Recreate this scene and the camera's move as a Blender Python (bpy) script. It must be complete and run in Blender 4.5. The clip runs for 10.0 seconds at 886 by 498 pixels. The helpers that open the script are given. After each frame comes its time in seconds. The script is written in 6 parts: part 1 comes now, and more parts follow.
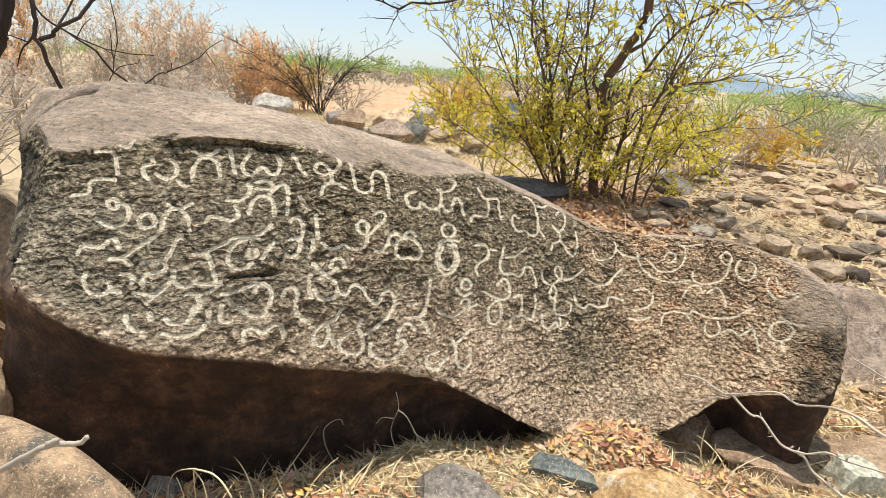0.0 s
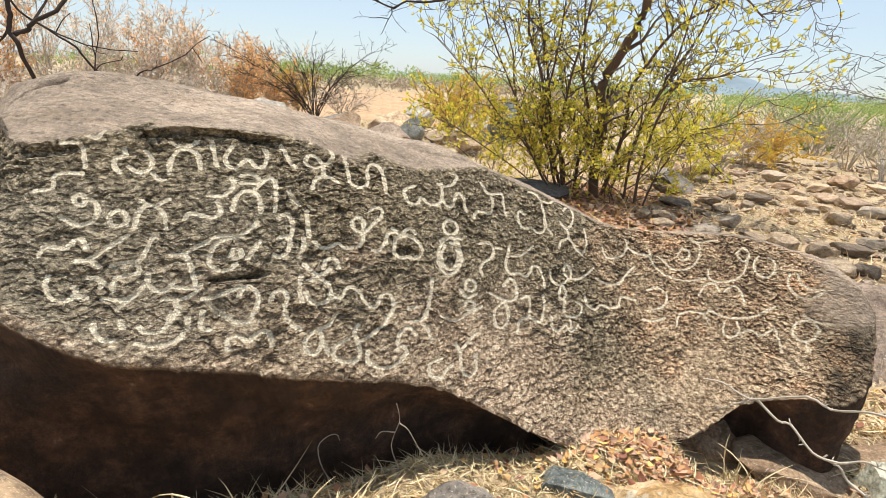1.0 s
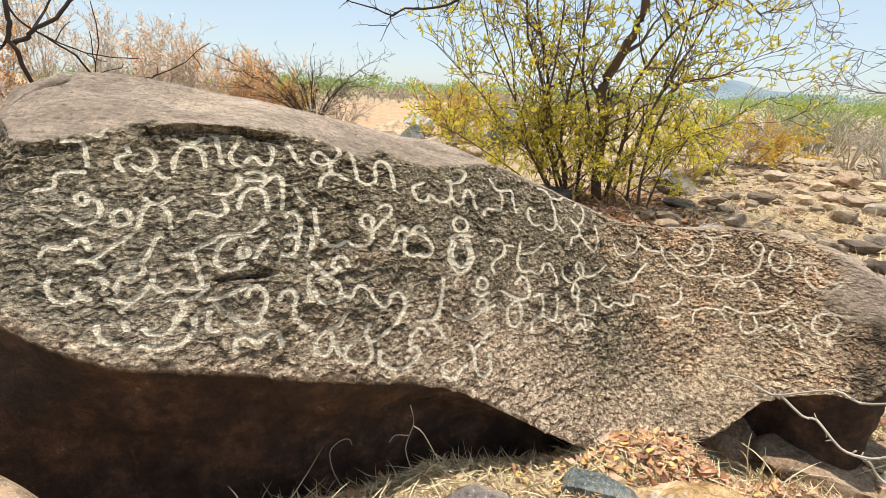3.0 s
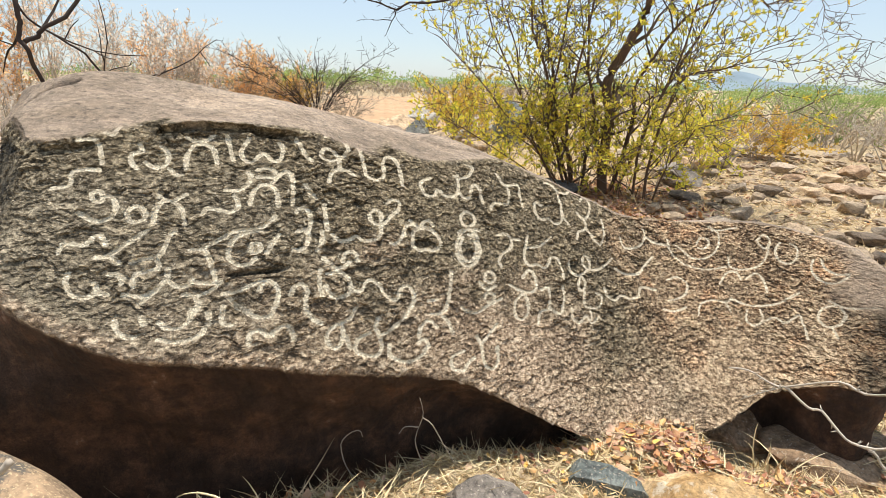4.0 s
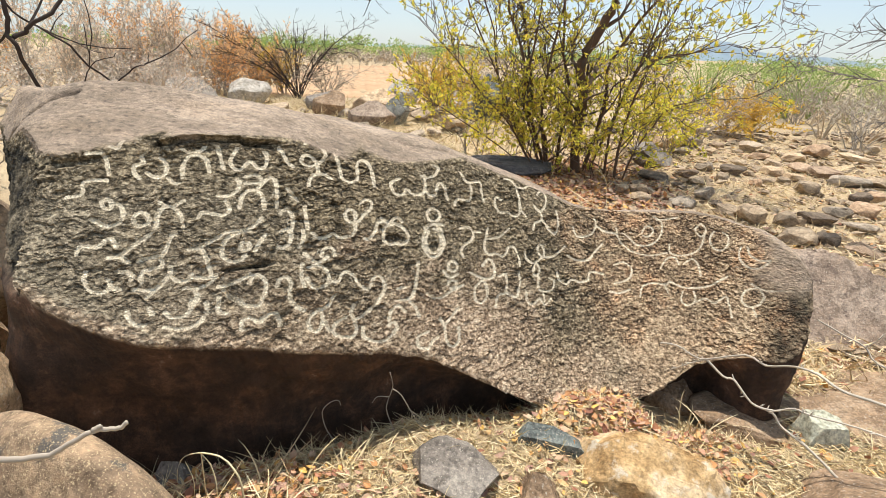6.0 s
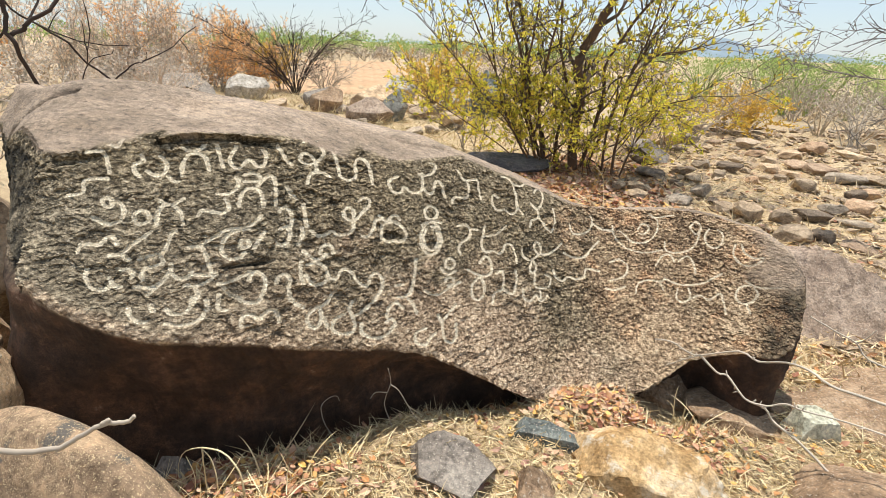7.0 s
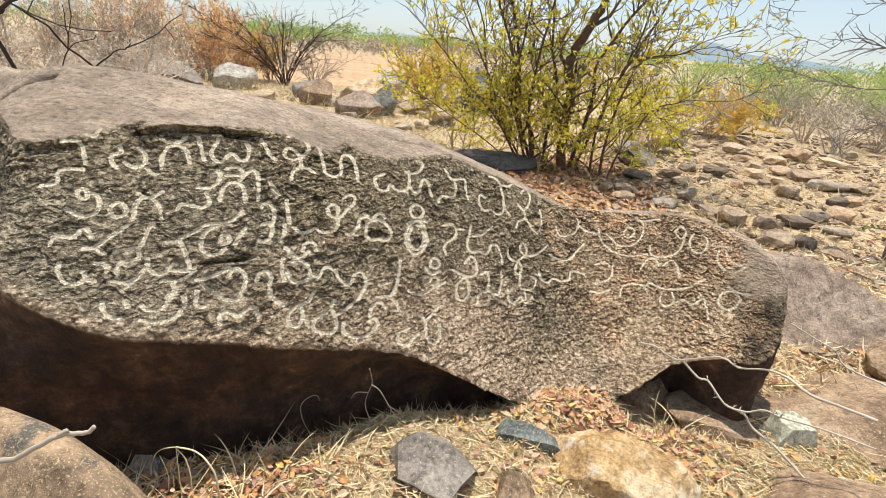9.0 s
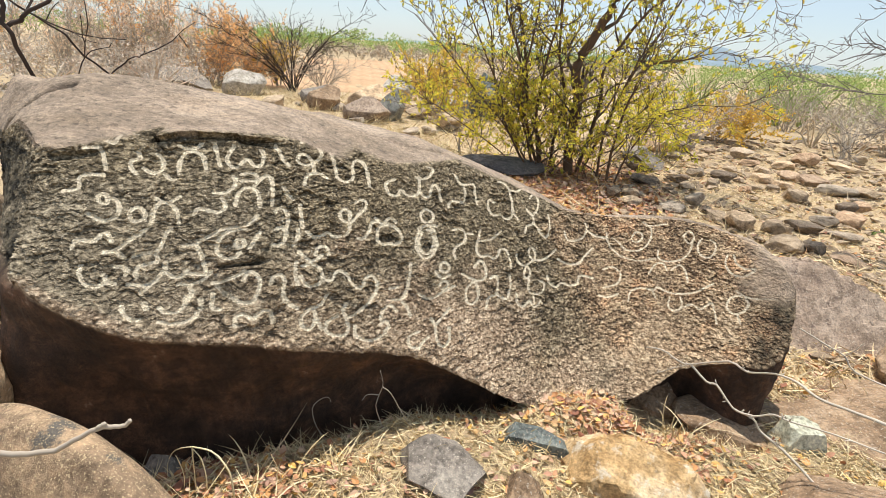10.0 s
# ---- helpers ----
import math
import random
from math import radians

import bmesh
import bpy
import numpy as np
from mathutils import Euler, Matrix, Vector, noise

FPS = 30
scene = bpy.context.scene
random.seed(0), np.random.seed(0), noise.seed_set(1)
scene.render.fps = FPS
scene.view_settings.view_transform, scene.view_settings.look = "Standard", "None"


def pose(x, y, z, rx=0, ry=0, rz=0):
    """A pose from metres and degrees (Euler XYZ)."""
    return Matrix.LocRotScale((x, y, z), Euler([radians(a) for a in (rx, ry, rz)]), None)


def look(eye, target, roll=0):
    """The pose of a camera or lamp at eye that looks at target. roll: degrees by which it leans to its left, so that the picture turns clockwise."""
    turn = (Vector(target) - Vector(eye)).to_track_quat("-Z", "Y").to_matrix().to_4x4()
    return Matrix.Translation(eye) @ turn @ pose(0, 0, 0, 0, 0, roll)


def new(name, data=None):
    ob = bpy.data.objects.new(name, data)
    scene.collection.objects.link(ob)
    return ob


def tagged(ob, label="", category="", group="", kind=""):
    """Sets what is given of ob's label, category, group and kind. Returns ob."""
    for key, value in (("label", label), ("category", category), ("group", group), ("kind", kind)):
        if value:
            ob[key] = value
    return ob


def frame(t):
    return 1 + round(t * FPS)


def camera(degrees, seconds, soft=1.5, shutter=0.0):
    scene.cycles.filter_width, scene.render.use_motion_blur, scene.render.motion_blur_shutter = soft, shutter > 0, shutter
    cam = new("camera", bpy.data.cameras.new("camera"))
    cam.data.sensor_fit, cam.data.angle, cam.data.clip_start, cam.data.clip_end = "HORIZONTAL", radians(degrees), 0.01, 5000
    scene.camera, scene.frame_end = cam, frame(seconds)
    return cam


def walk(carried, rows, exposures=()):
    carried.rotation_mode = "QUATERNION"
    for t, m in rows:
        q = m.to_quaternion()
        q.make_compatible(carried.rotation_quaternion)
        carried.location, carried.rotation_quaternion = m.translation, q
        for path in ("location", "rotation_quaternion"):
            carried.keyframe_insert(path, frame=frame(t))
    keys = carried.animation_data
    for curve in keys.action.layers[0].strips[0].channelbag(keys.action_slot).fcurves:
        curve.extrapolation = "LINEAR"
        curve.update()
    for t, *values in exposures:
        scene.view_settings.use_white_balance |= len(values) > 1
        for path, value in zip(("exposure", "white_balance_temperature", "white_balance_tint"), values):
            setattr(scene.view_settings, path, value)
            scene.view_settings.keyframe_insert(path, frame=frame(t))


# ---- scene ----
from mathutils.bvhtree import BVHTree
cam = camera(81.1, 10.0, soft=0.5)
PATH = [
    (0, (0.394, 0.177, 1.376), (-0.011, 2.024, 0.723), 4.1),
    (0.5, (0.379, 0.266, 1.342), (-0.029, 2.113, 0.693), 3.7),
    (1, (0.351, 0.297, 1.307), (-0.045, 2.152, 0.673), 3.4),
    (1.5, (0.337, 0.304, 1.296), (-0.047, 2.164, 0.669), 3.4),
    (2, (0.335, 0.308, 1.292), (-0.044, 2.171, 0.672), 3.1),
    (3.5, (0.307, 0.321, 1.241), (-0.108, 2.185, 0.647), 1.8),
    (4, (0.308, 0.298, 1.259), (-0.111, 2.152, 0.638), 1.7),
    (4.5, (0.352, 0.214, 1.339), (-0.059, 2.058, 0.681), 1.8),
    (5, (0.384, 0.163, 1.379), (0.005, 2.001, 0.689), 2.3),
    (5.5, (0.401, 0.131, 1.403), (0.048, 1.966, 0.69), 2.4),
    (7, (0.412, 0.098, 1.43), (0.078, 1.926, 0.692), 2.5),
    (7.5, (0.418, 0.086, 1.436), (0.1, 1.913, 0.688), 3.2),
    (8, (0.421, 0.091, 1.448), (0.122, 1.919, 0.694), 3.9),
    (8.5, (0.419, 0.11, 1.432), (0.134, 1.94, 0.676), 4.5),
    (9, (0.415, 0.123, 1.437), (0.131, 1.955, 0.687), 4.4),
    (9.5, (0.41, 0.106, 1.444), (0.113, 1.94, 0.702), 4.3),
    (10, (0.405, 0.096, 1.444), (0.095, 1.93, 0.709), 4.2),
]
walk(cam, [(t, look(eye, target, roll)) for t, eye, target, roll in PATH], exposures=[(0.0, 0.32), (10.0, 0.27)])

# ---- light ----
SUN_TO = Vector((-0.06, 0.22, 1.0)).normalized()          # towards the sun: nearly overhead
world = bpy.data.worlds.new("sky")
scene.world = world
world.use_nodes = True
wn = world.node_tree.nodes
sky = wn.new("ShaderNodeTexSky")
sky.sky_type = "NISHITA"
sky.sun_disc = False
sky.sun_elevation = math.asin(SUN_TO.z)
sky.sun_rotation = math.atan2(SUN_TO.x, SUN_TO.y)
sky.air_density, sky.dust_density, sky.ozone_density = 1.0, 0.4, 4.0
wn["Background"].inputs["Strength"].default_value = 0.13
haze = wn.new("ShaderNodeMix")                              # dry-season haze whitens the whole dome
haze.data_type = "RGBA"
haze.inputs["Factor"].default_value = 0.6
haze.inputs["B"].default_value = (4.3, 4.9, 5.4, 1)
world.node_tree.links.new(sky.outputs[0], haze.inputs["A"])
world.node_tree.links.new(haze.outputs["Result"], wn["Background"].inputs["Color"])
sun = new("sun", bpy.data.lights.new("sun", "SUN"))
sun.data.energy, sun.data.angle, sun.data.color = 5.0, radians(0.6), (1.0, 0.94, 0.85)
sun.matrix_world = look(SUN_TO * 50, (0, 0, 0))


# ---- small tools ----
def hash3(i, j, k, seed):
    h = (i * 374761393 + j * 668265263 + k * 2147483647 + seed * 1274126177) & 0xFFFFFFFF
    h = ((h ^ (h >> 13)) * 1274126177) & 0xFFFFFFFF
    h = ((h ^ (h >> 16)) * 2246822519) & 0xFFFFFFFF
    return ((h ^ (h >> 15)) & 0xFFFFFF) / 0xFFFFFF


def value_noise(p, seed=0):
    """Smooth noise in -1..1 at the rows of p."""
    f = np.floor(p)
    i = f.astype(np.int64)
    w = p - f
    w = w * w * (3 - 2 * w)
    out = np.zeros(len(p))
    for a in (0, 1):
        for b in (0, 1):
            for c in (0, 1):
                k = (w[:, 0] if a else 1 - w[:, 0]) * (w[:, 1] if b else 1 - w[:, 1]) * (w[:, 2] if c else 1 - w[:, 2])
                out += k * hash3(i[:, 0] + a, i[:, 1] + b, i[:, 2] + c, seed)
    return out * 2 - 1


def fbm(p, scale, octaves=4, seed=0, gain=0.5):
    p = np.asarray(p, float) * np.asarray(scale, float)
    out, amp = np.zeros(len(p)), 1.0
    for o in range(octaves):
        out += amp * value_noise(p * 2.03 ** o + 17.3 * o, seed + o)
        amp *= gain
    return out


def smooth(a, b, x):
    t = np.clip((np.asarray(x, float) - a) / (b - a), 0, 1)
    return t * t * (3 - 2 * t)


def mesh_of(name, verts, faces, material=None, shade=False):
    me = bpy.data.meshes.new(name)
    me.from_pydata([tuple(v) for v in verts], [], faces)
    if shade:
        me.polygons.foreach_set("use_smooth", [True] * len(me.polygons))
    if material:
        me.materials.append(material)
    me.update()
    return me


def put(name, me, parent=None, label="", category="", group="", kind=""):
    ob = new(name, me)
    if parent:
        ob.parent = parent
    return tagged(ob, label, category, group, kind)


def base(name, m, label="", category="", group="", kind=""):
    ob = new(name)
    ob.matrix_world = m
    return tagged(ob, label, category, group, kind)


# stations along the boulder: lip, crease and brow
BX = [-2.5, -2.2, -1.85, -1.5, -1.25, -1.1, -1.0, -0.9, -0.8, -0.66, -0.42, -0.2, 0.02, 0.23, 0.44, 0.6, 0.8, 1.0, 1.22, 1.4, 1.52, 1.6, 1.65]
LIP_Y = [2.5, 2.2, 1.9, 1.62, 1.36, 1.22, 1.14, 1.11, 1.11, 1.16, 1.34, 1.51, 1.70, 1.81, 1.90, 1.98, 2.09, 2.20, 2.33, 2.32, 2.27, 2.33, 2.45]
LIP_Z = [0.6, 0.7, 0.78, 0.8, 0.79, 0.785, 0.78, 0.76, 0.71, 0.63, 0.545, 0.45, 0.36, 0.22, 0.085, 0.0, -0.04, 0.01, 0.12, 0.19, 0.23, 0.32, 0.42]
CREASE_Y = [2.52, 2.22, 1.92, 1.66, 1.48, 1.40, 1.38, 1.44, 1.53, 1.66, 1.86, 2.05, 2.31, 2.49, 2.63, 2.72, 2.83, 2.88, 2.87, 2.77, 2.64, 2.55, 2.52]
CREASE_Z = [0.85, 0.98, 1.04, 1.04, 1.11, 1.10, 1.095, 1.105, 1.12, 1.135, 1.07, 0.99, 0.965, 0.88, 0.77, 0.70, 0.665, 0.65, 0.65, 0.645, 0.625, 0.58, 0.52]
TOP_Y = [2.6, 2.36, 2.08, 1.82, 1.82, 1.90, 1.97, 2.05, 2.13, 2.25, 2.46, 2.57, 2.68, 2.76, 2.81, 2.83, 2.89, 2.93, 2.92, 2.82, 2.69, 2.60, 2.56]
TOP_Z = [1.0, 1.15, 1.195, 1.215, 1.26, 1.252, 1.236, 1.215, 1.192, 1.155, 1.08, 1.025, 0.93, 0.855, 0.76, 0.69, 0.655, 0.645, 0.655, 0.65, 0.64, 0.59, 0.52]


def ground_z(x, y):
    """Height of the ground: level round the boulder, falling to the right and away."""
    x, y = np.asarray(x, float), np.asarray(y, float)
    near = 0.055 - 0.085 * np.clip(x, -1.2, 2.2)
    z = near * (1 - smooth(2.5, 6.0, y)) - 0.13 * smooth(2.5, 6.0, y)
    foot = np.interp(x, BX, LIP_Y) + 0.16                       # the ground is hollowed out under the lip
    low = smooth(0.86, 1.02, x) * (1 - smooth(1.5, 1.7, x))
    hollow = 0.15 * smooth(-1.2, -0.9, x) * (1 - smooth(0.35, 0.65, x)) + 0.14 * low
    z = z - hollow * smooth(-0.24 - 0.26 * low, 0.08 - 0.30 * low, y - foot) * (1 - smooth(0.5, 0.9, y - foot))
    z = z + 0.05 * np.exp(-((x - 0.70) / 0.2) ** 2 - ((y - 1.98) / 0.16) ** 2)
    r = np.hypot(x, y)
    z = z - 1.5 * smooth(45, 160, r) - 6 * smooth(160, 900, r)
    p = np.stack([x.ravel(), y.ravel(), 0 * x.ravel()], 1)
    z = z + (fbm(p, 0.55, 3, 5) * 0.05).reshape(x.shape) * smooth(2.6, 5, y) + (fbm(p, 3.1, 3, 8) * 0.012).reshape(x.shape)
    return z


GRID_X, GRID_Y = np.arange(-12, 14.01, 0.05), np.arange(-2, 20.01, 0.05)
GRID_Z = ground_z(*np.meshgrid(GRID_X, GRID_Y, indexing="ij")).tolist()


def gz(x, y):
    """The ground's height at one place."""
    if not (-12 < x < 13.9 and -2 < y < 19.9):
        return float(ground_z(np.array([x]), np.array([y]))[0])
    u, v = (x + 12) / 0.05, (y + 2) / 0.05
    i, j = int(u), int(v)
    u, v = u - i, v - j
    return (GRID_Z[i][j] * (1 - v) + GRID_Z[i][j + 1] * v) * (1 - u) + (GRID_Z[i + 1][j] * (1 - v) + GRID_Z[i + 1][j + 1] * v) * u


# ---- materials ----
def nodes(name, rough=0.85):
    m = bpy.data.materials.new(name)
    m.use_nodes = True
    n, l = m.node_tree.nodes, m.node_tree.links
    b = n["Principled BSDF"]
    b.inputs["Roughness"].default_value = rough
    b.inputs["Specular IOR Level"].default_value = 0.25
    return m, n, l, b


def noise_node(n, l, scale, detail=5, rough=0.6, coord=None, stretch=None):
    t = n.new("ShaderNodeTexNoise")
    t.inputs["Scale"].default_value = scale
    t.inputs["Detail"].default_value = detail
    t.inputs["Roughness"].default_value = rough
    if coord is None:
        coord = n.new("ShaderNodeTexCoord").outputs["Object"]
    if stretch:
        mp = n.new("ShaderNodeMapping")
        mp.inputs["Scale"].default_value = stretch
        l.new(coord, mp.inputs["Vector"])
        coord = mp.outputs["Vector"]
    l.new(coord, t.inputs["Vector"])
    return t.outputs["Fac"]


def ramp(n, l, fac, stops):
    r = n.new("ShaderNodeValToRGB")
    el = r.color_ramp.elements
    while len(el) < len(stops):
        el.new(0.5)
    for e, (p, c) in zip(el, stops):
        e.position = p
        e.color = (*c, 1) if len(c) == 3 else c
    l.new(fac, r.inputs["Fac"])
    return r.outputs["Color"]


def mix(n, l, fac, a, b, mode="MIX"):
    m = n.new("ShaderNodeMix")
    m.data_type, m.blend_type = "RGBA", mode
    for sock, v in ((m.inputs["Factor"], fac), (m.inputs["A"], a), (m.inputs["B"], b)):
        if isinstance(v, (int, float)):
            sock.default_value = v
        elif isinstance(v, tuple):
            sock.default_value = (*v, 1)
        else:
            l.new(v, sock)
    return m.outputs["Result"]


def bump(n, l, b, height, strength, distance):
    bp = n.new("ShaderNodeBump")
    bp.inputs["Strength"].default_value = strength
    bp.inputs["Distance"].default_value = distance
    l.new(height, bp.inputs["Height"])
    l.new(bp.outputs["Normal"], b.inputs["Normal"])


W = (1, 1, 1)
K = (0, 0, 0)


def stone_material(name, dark, mid, light, spots=None, scale=1.0, vary=True, flecks=(0.5, 0.44, 0.36), fleck_at=0.60, fleck_size=95):
    """Weathered stone: blotches, grain and pale or dark specks; each stone a little different."""
    m, n, l, b = nodes(name, 0.88)
    big = noise_node(n, l, 5 * scale, 5, 0.62)
    col = ramp(n, l, big, [(0.3, dark), (0.5, mid), (0.72, light)])
    fine = noise_node(n, l, 70 * scale, 3, 0.7)
    col = mix(n, l, 0.75, col, ramp(n, l, fine, [(0.32, (0.48, 0.48, 0.48)), (0.52, (1, 1, 1)), (0.70, (1.45, 1.4, 1.33))]), "MULTIPLY")
    mid = noise_node(n, l, 19 * scale, 8, 0.75)
    col = mix(n, l, 0.8, col, ramp(n, l, mid, [(0.36, (0.5, 0.48, 0.46)), (0.5, (1, 1, 1)), (0.66, (1.3, 1.27, 1.22))]), "MULTIPLY")
    if spots:
        sp = noise_node(n, l, 13 * scale, 6, 0.72)
        col = mix(n, l, ramp(n, l, sp, [(0.56, K), (0.64, W)]), col, spots)
    speck = noise_node(n, l, fleck_size * scale, 3, 0.65)
    col = mix(n, l, ramp(n, l, speck, [(fleck_at, K), (fleck_at + 0.06, (0.8, 0.8, 0.8))]), col, flecks)
    if vary:
        oi = n.new("ShaderNodeObjectInfo")
        col = mix(n, l, 0.9, col, ramp(n, l, oi.outputs["Random"], [(0, (0.75, 0.73, 0.72)), (0.5, (1.03, 0.99, 0.95)), (1, (1.32, 1.20, 1.08))]), "MULTIPLY")
    l.new(col, b.inputs["Base Color"])
    bump(n, l, b, mid, 0.9, 0.014)
    return m


def plant_material(name, colors, rough=0.7, through_light=0.0):
    """Leaves, straw and bark: the colour varies from piece to piece."""
    m, n, l, b = nodes(name, rough)
    g = n.new("ShaderNodeNewGeometry")
    k = len(colors) - 1
    col = ramp(n, l, g.outputs["Random Per Island"], [(i / k, c) for i, c in enumerate(colors)])
    col = mix(n, l, 0.5, col, ramp(n, l, noise_node(n, l, 9, 3), [(0.3, (0.7, 0.7, 0.7)), (0.7, (1.25, 1.25, 1.25))]), "MULTIPLY")
    l.new(col, b.inputs["Base Color"])
    if through_light:
        tr = n.new("ShaderNodeBsdfTranslucent")
        l.new(col, tr.inputs["Color"])
        mx = n.new("ShaderNodeMixShader")
        mx.inputs[0].default_value = through_light
        l.new(b.outputs[0], mx.inputs[1])
        l.new(tr.outputs[0], mx.inputs[2])
        l.new(mx.outputs[0], n["Material Output"].inputs["Surface"])
    return m


def math_node(n, l, op, a, b, c=None):
    k = n.new("ShaderNodeMath")
    k.operation = op
    for sock, v in zip(k.inputs, (a, b, c)):
        if isinstance(v, (int, float)):
            sock.default_value = v
        elif v is not None:
            l.new(v, sock)
    return k.outputs[0]


def boulder_material():
    """Pinkish granite skin on top; below the crease a dark, flaking, speckled face; brown under the lip, darkened there
    to stand for shade.
    """
    m, n, l, b = nodes("granite", 0.9)

    def mask(name):
        a = n.new("ShaderNodeAttribute")
        a.attribute_name = name
        return a.outputs["Fac"]

    patina, under, red, bare, relief, algae, pecked, crust_shade = (mask(k) for k in ("patina", "under", "red", "bare", "relief", "film", "pecked", "crust_shade"))
    co = n.new("ShaderNodeTexCoord").outputs["Object"]
    big = noise_node(n, l, 3.0, 6, 0.62, co)
    skin = ramp(n, l, big, [(0.32, (0.188, 0.148, 0.113)), (0.5, (0.276, 0.218, 0.169)), (0.7, (0.374, 0.302, 0.240))])
    grain = noise_node(n, l, 150, 3, 0.7, co)
    streak = noise_node(n, l, 60, 8, 0.80, co, (0.55, 0.8, 1.7))
    skin = mix(n, l, 0.85, skin, ramp(n, l, streak, [(0.38, (0.36, 0.35, 0.34)), (0.47, (0.90, 0.90, 0.90)), (0.60, (1.40, 1.37, 1.30))]), "MULTIPLY")
    band = noise_node(n, l, 7, 6, 0.65, co, (0.35, 0.9, 2.6))
    skin = mix(n, l, 0.7, skin, ramp(n, l, band, [(0.36, (0.62, 0.60, 0.58)), (0.5, (1, 1, 1)), (0.66, (1.18, 1.14, 1.08))]), "MULTIPLY")
    # flaking face: darker in hollows and gaps, lighter where it stands out; grey-green film, bare pale and reddish
    # chips
    flake = noise_node(n, l, 75, 8, 0.70, co, (0.85, 0.85, 1.2))
    cells = n.new("ShaderNodeTexVoronoi")
    cells.inputs["Scale"].default_value = 150
    warp = n.new("ShaderNodeMapping")
    warp.inputs["Scale"].default_value = (0.75, 0.75, 1.2)
    l.new(co, warp.inputs["Vector"])
    l.new(warp.outputs["Vector"], cells.inputs["Vector"])
    chip = n.new("ShaderNodeSeparateColor")
    l.new(cells.outputs["Color"], chip.inputs["Color"])
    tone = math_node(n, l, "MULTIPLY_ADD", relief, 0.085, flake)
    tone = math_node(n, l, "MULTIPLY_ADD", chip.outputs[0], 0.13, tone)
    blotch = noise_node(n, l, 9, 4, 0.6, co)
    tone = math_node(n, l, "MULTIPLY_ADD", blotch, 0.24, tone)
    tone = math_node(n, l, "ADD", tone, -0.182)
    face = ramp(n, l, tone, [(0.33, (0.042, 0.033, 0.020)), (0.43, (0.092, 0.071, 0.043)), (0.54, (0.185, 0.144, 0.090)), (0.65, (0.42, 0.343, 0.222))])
    film = noise_node(n, l, 2.2, 5, 0.6, co)
    face = mix(n, l, ramp(n, l, film, [(0.44, K), (0.64, (0.5, 0.5, 0.5))]), face, ramp(n, l, tone, [(0.38, (0.072, 0.060, 0.040)), (0.5, (0.20, 0.165, 0.112)), (0.64, (0.37, 0.315, 0.225))]))
    face = mix(n, l, algae, face, ramp(n, l, tone, [(0.34, (0.080, 0.066, 0.047)), (0.45, (0.185, 0.155, 0.11)), (0.55, (0.30, 0.256, 0.186)), (0.67, (0.48, 0.415, 0.31))]))
    redface = ramp(n, l, tone, [(0.36, (0.066, 0.042, 0.026)), (0.45, (0.210, 0.138, 0.088)), (0.53, (0.37, 0.262, 0.172)), (0.63, (0.63, 0.485, 0.33))])
    rust = ramp(n, l, noise_node(n, l, 8, 6, 0.7, co), [(0.42, (0.5, 0.48, 0.46)), (0.52, (1, 1, 1)), (0.62, (1.28, 1.0, 0.84))])
    redface = mix(n, l, 0.6, redface, rust, "MULTIPLY")
    face = mix(n, l, red, face, redface)
    chips = noise_node(n, l, 120, 5, 0.75, co, (0.85, 0.85, 1.2))
    face = mix(n, l, ramp(n, l, chips, [(0.60, K), (0.65, (0.85, 0.85, 0.85))]), face, (0.60, 0.53, 0.42))
    worn = ramp(n, l, tone, [(0.37, (0.14, 0.098, 0.064)), (0.46, (0.32, 0.228, 0.152)), (0.55, (0.48, 0.362, 0.25)), (0.67, (0.74, 0.60, 0.44))])
    face = mix(n, l, bare, face, worn)
    face = mix(n, l, red, face, mix(n, l, 1.0, face, (1.0, 1.0, 0.95), "MULTIPLY"))
    # the pecked strokes: pale bruised grains, ragged at the edges, worn through in places
    peck = noise_node(n, l, 150, 5, 0.8, co)
    wear = noise_node(n, l, 16, 3, 0.6, co)
    k = math_node(n, l, "MULTIPLY_ADD", peck, 1.5, pecked)
    k = math_node(n, l, "MULTIPLY_ADD", wear, 0.5, k)
    k = math_node(n, l, "ADD", k, -1.06)
    chalk = ramp(n, l, noise_node(n, l, 130, 4, 0.7, co), [(0.33, (0.40, 0.335, 0.235)), (0.5, (0.64, 0.56, 0.42)), (0.66, (0.82, 0.745, 0.59))])
    gate = math_node(n, l, "MINIMUM", math_node(n, l, "MULTIPLY", pecked, 6.0), 1.0)
    cover = n.new("ShaderNodeMath")
    cover.operation, cover.use_clamp = "MULTIPLY", True
    l.new(ramp(n, l, k, [(0.44, K), (0.60, W)]), cover.inputs[0])
    l.new(gate, cover.inputs[1])
    face = mix(n, l, cover.outputs[0], face, chalk)
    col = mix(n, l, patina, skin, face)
    # black-green lichen crust; on the high end's side it also stands in for shade
    black = ramp(n, l, noise_node(n, l, 28, 6, 0.7, co), [(0.36, (0.010, 0.009, 0.007)), (0.52, (0.032, 0.028, 0.020)), (0.66, (0.12, 0.10, 0.065))])
    col = mix(n, l, crust_shade, col, black)
    # brown rock under the lip, its colour lowered to deepen the overhang's shade
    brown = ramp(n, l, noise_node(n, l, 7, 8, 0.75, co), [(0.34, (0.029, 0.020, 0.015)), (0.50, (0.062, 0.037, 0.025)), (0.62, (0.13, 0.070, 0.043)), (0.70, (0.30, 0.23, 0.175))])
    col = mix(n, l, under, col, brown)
    col = mix(n, l, 0.5, col, ramp(n, l, grain, [(0.3, (0.55, 0.55, 0.55)), (0.5, (1, 1, 1)), (0.7, (1.35, 1.33, 1.3))]), "MULTIPLY")
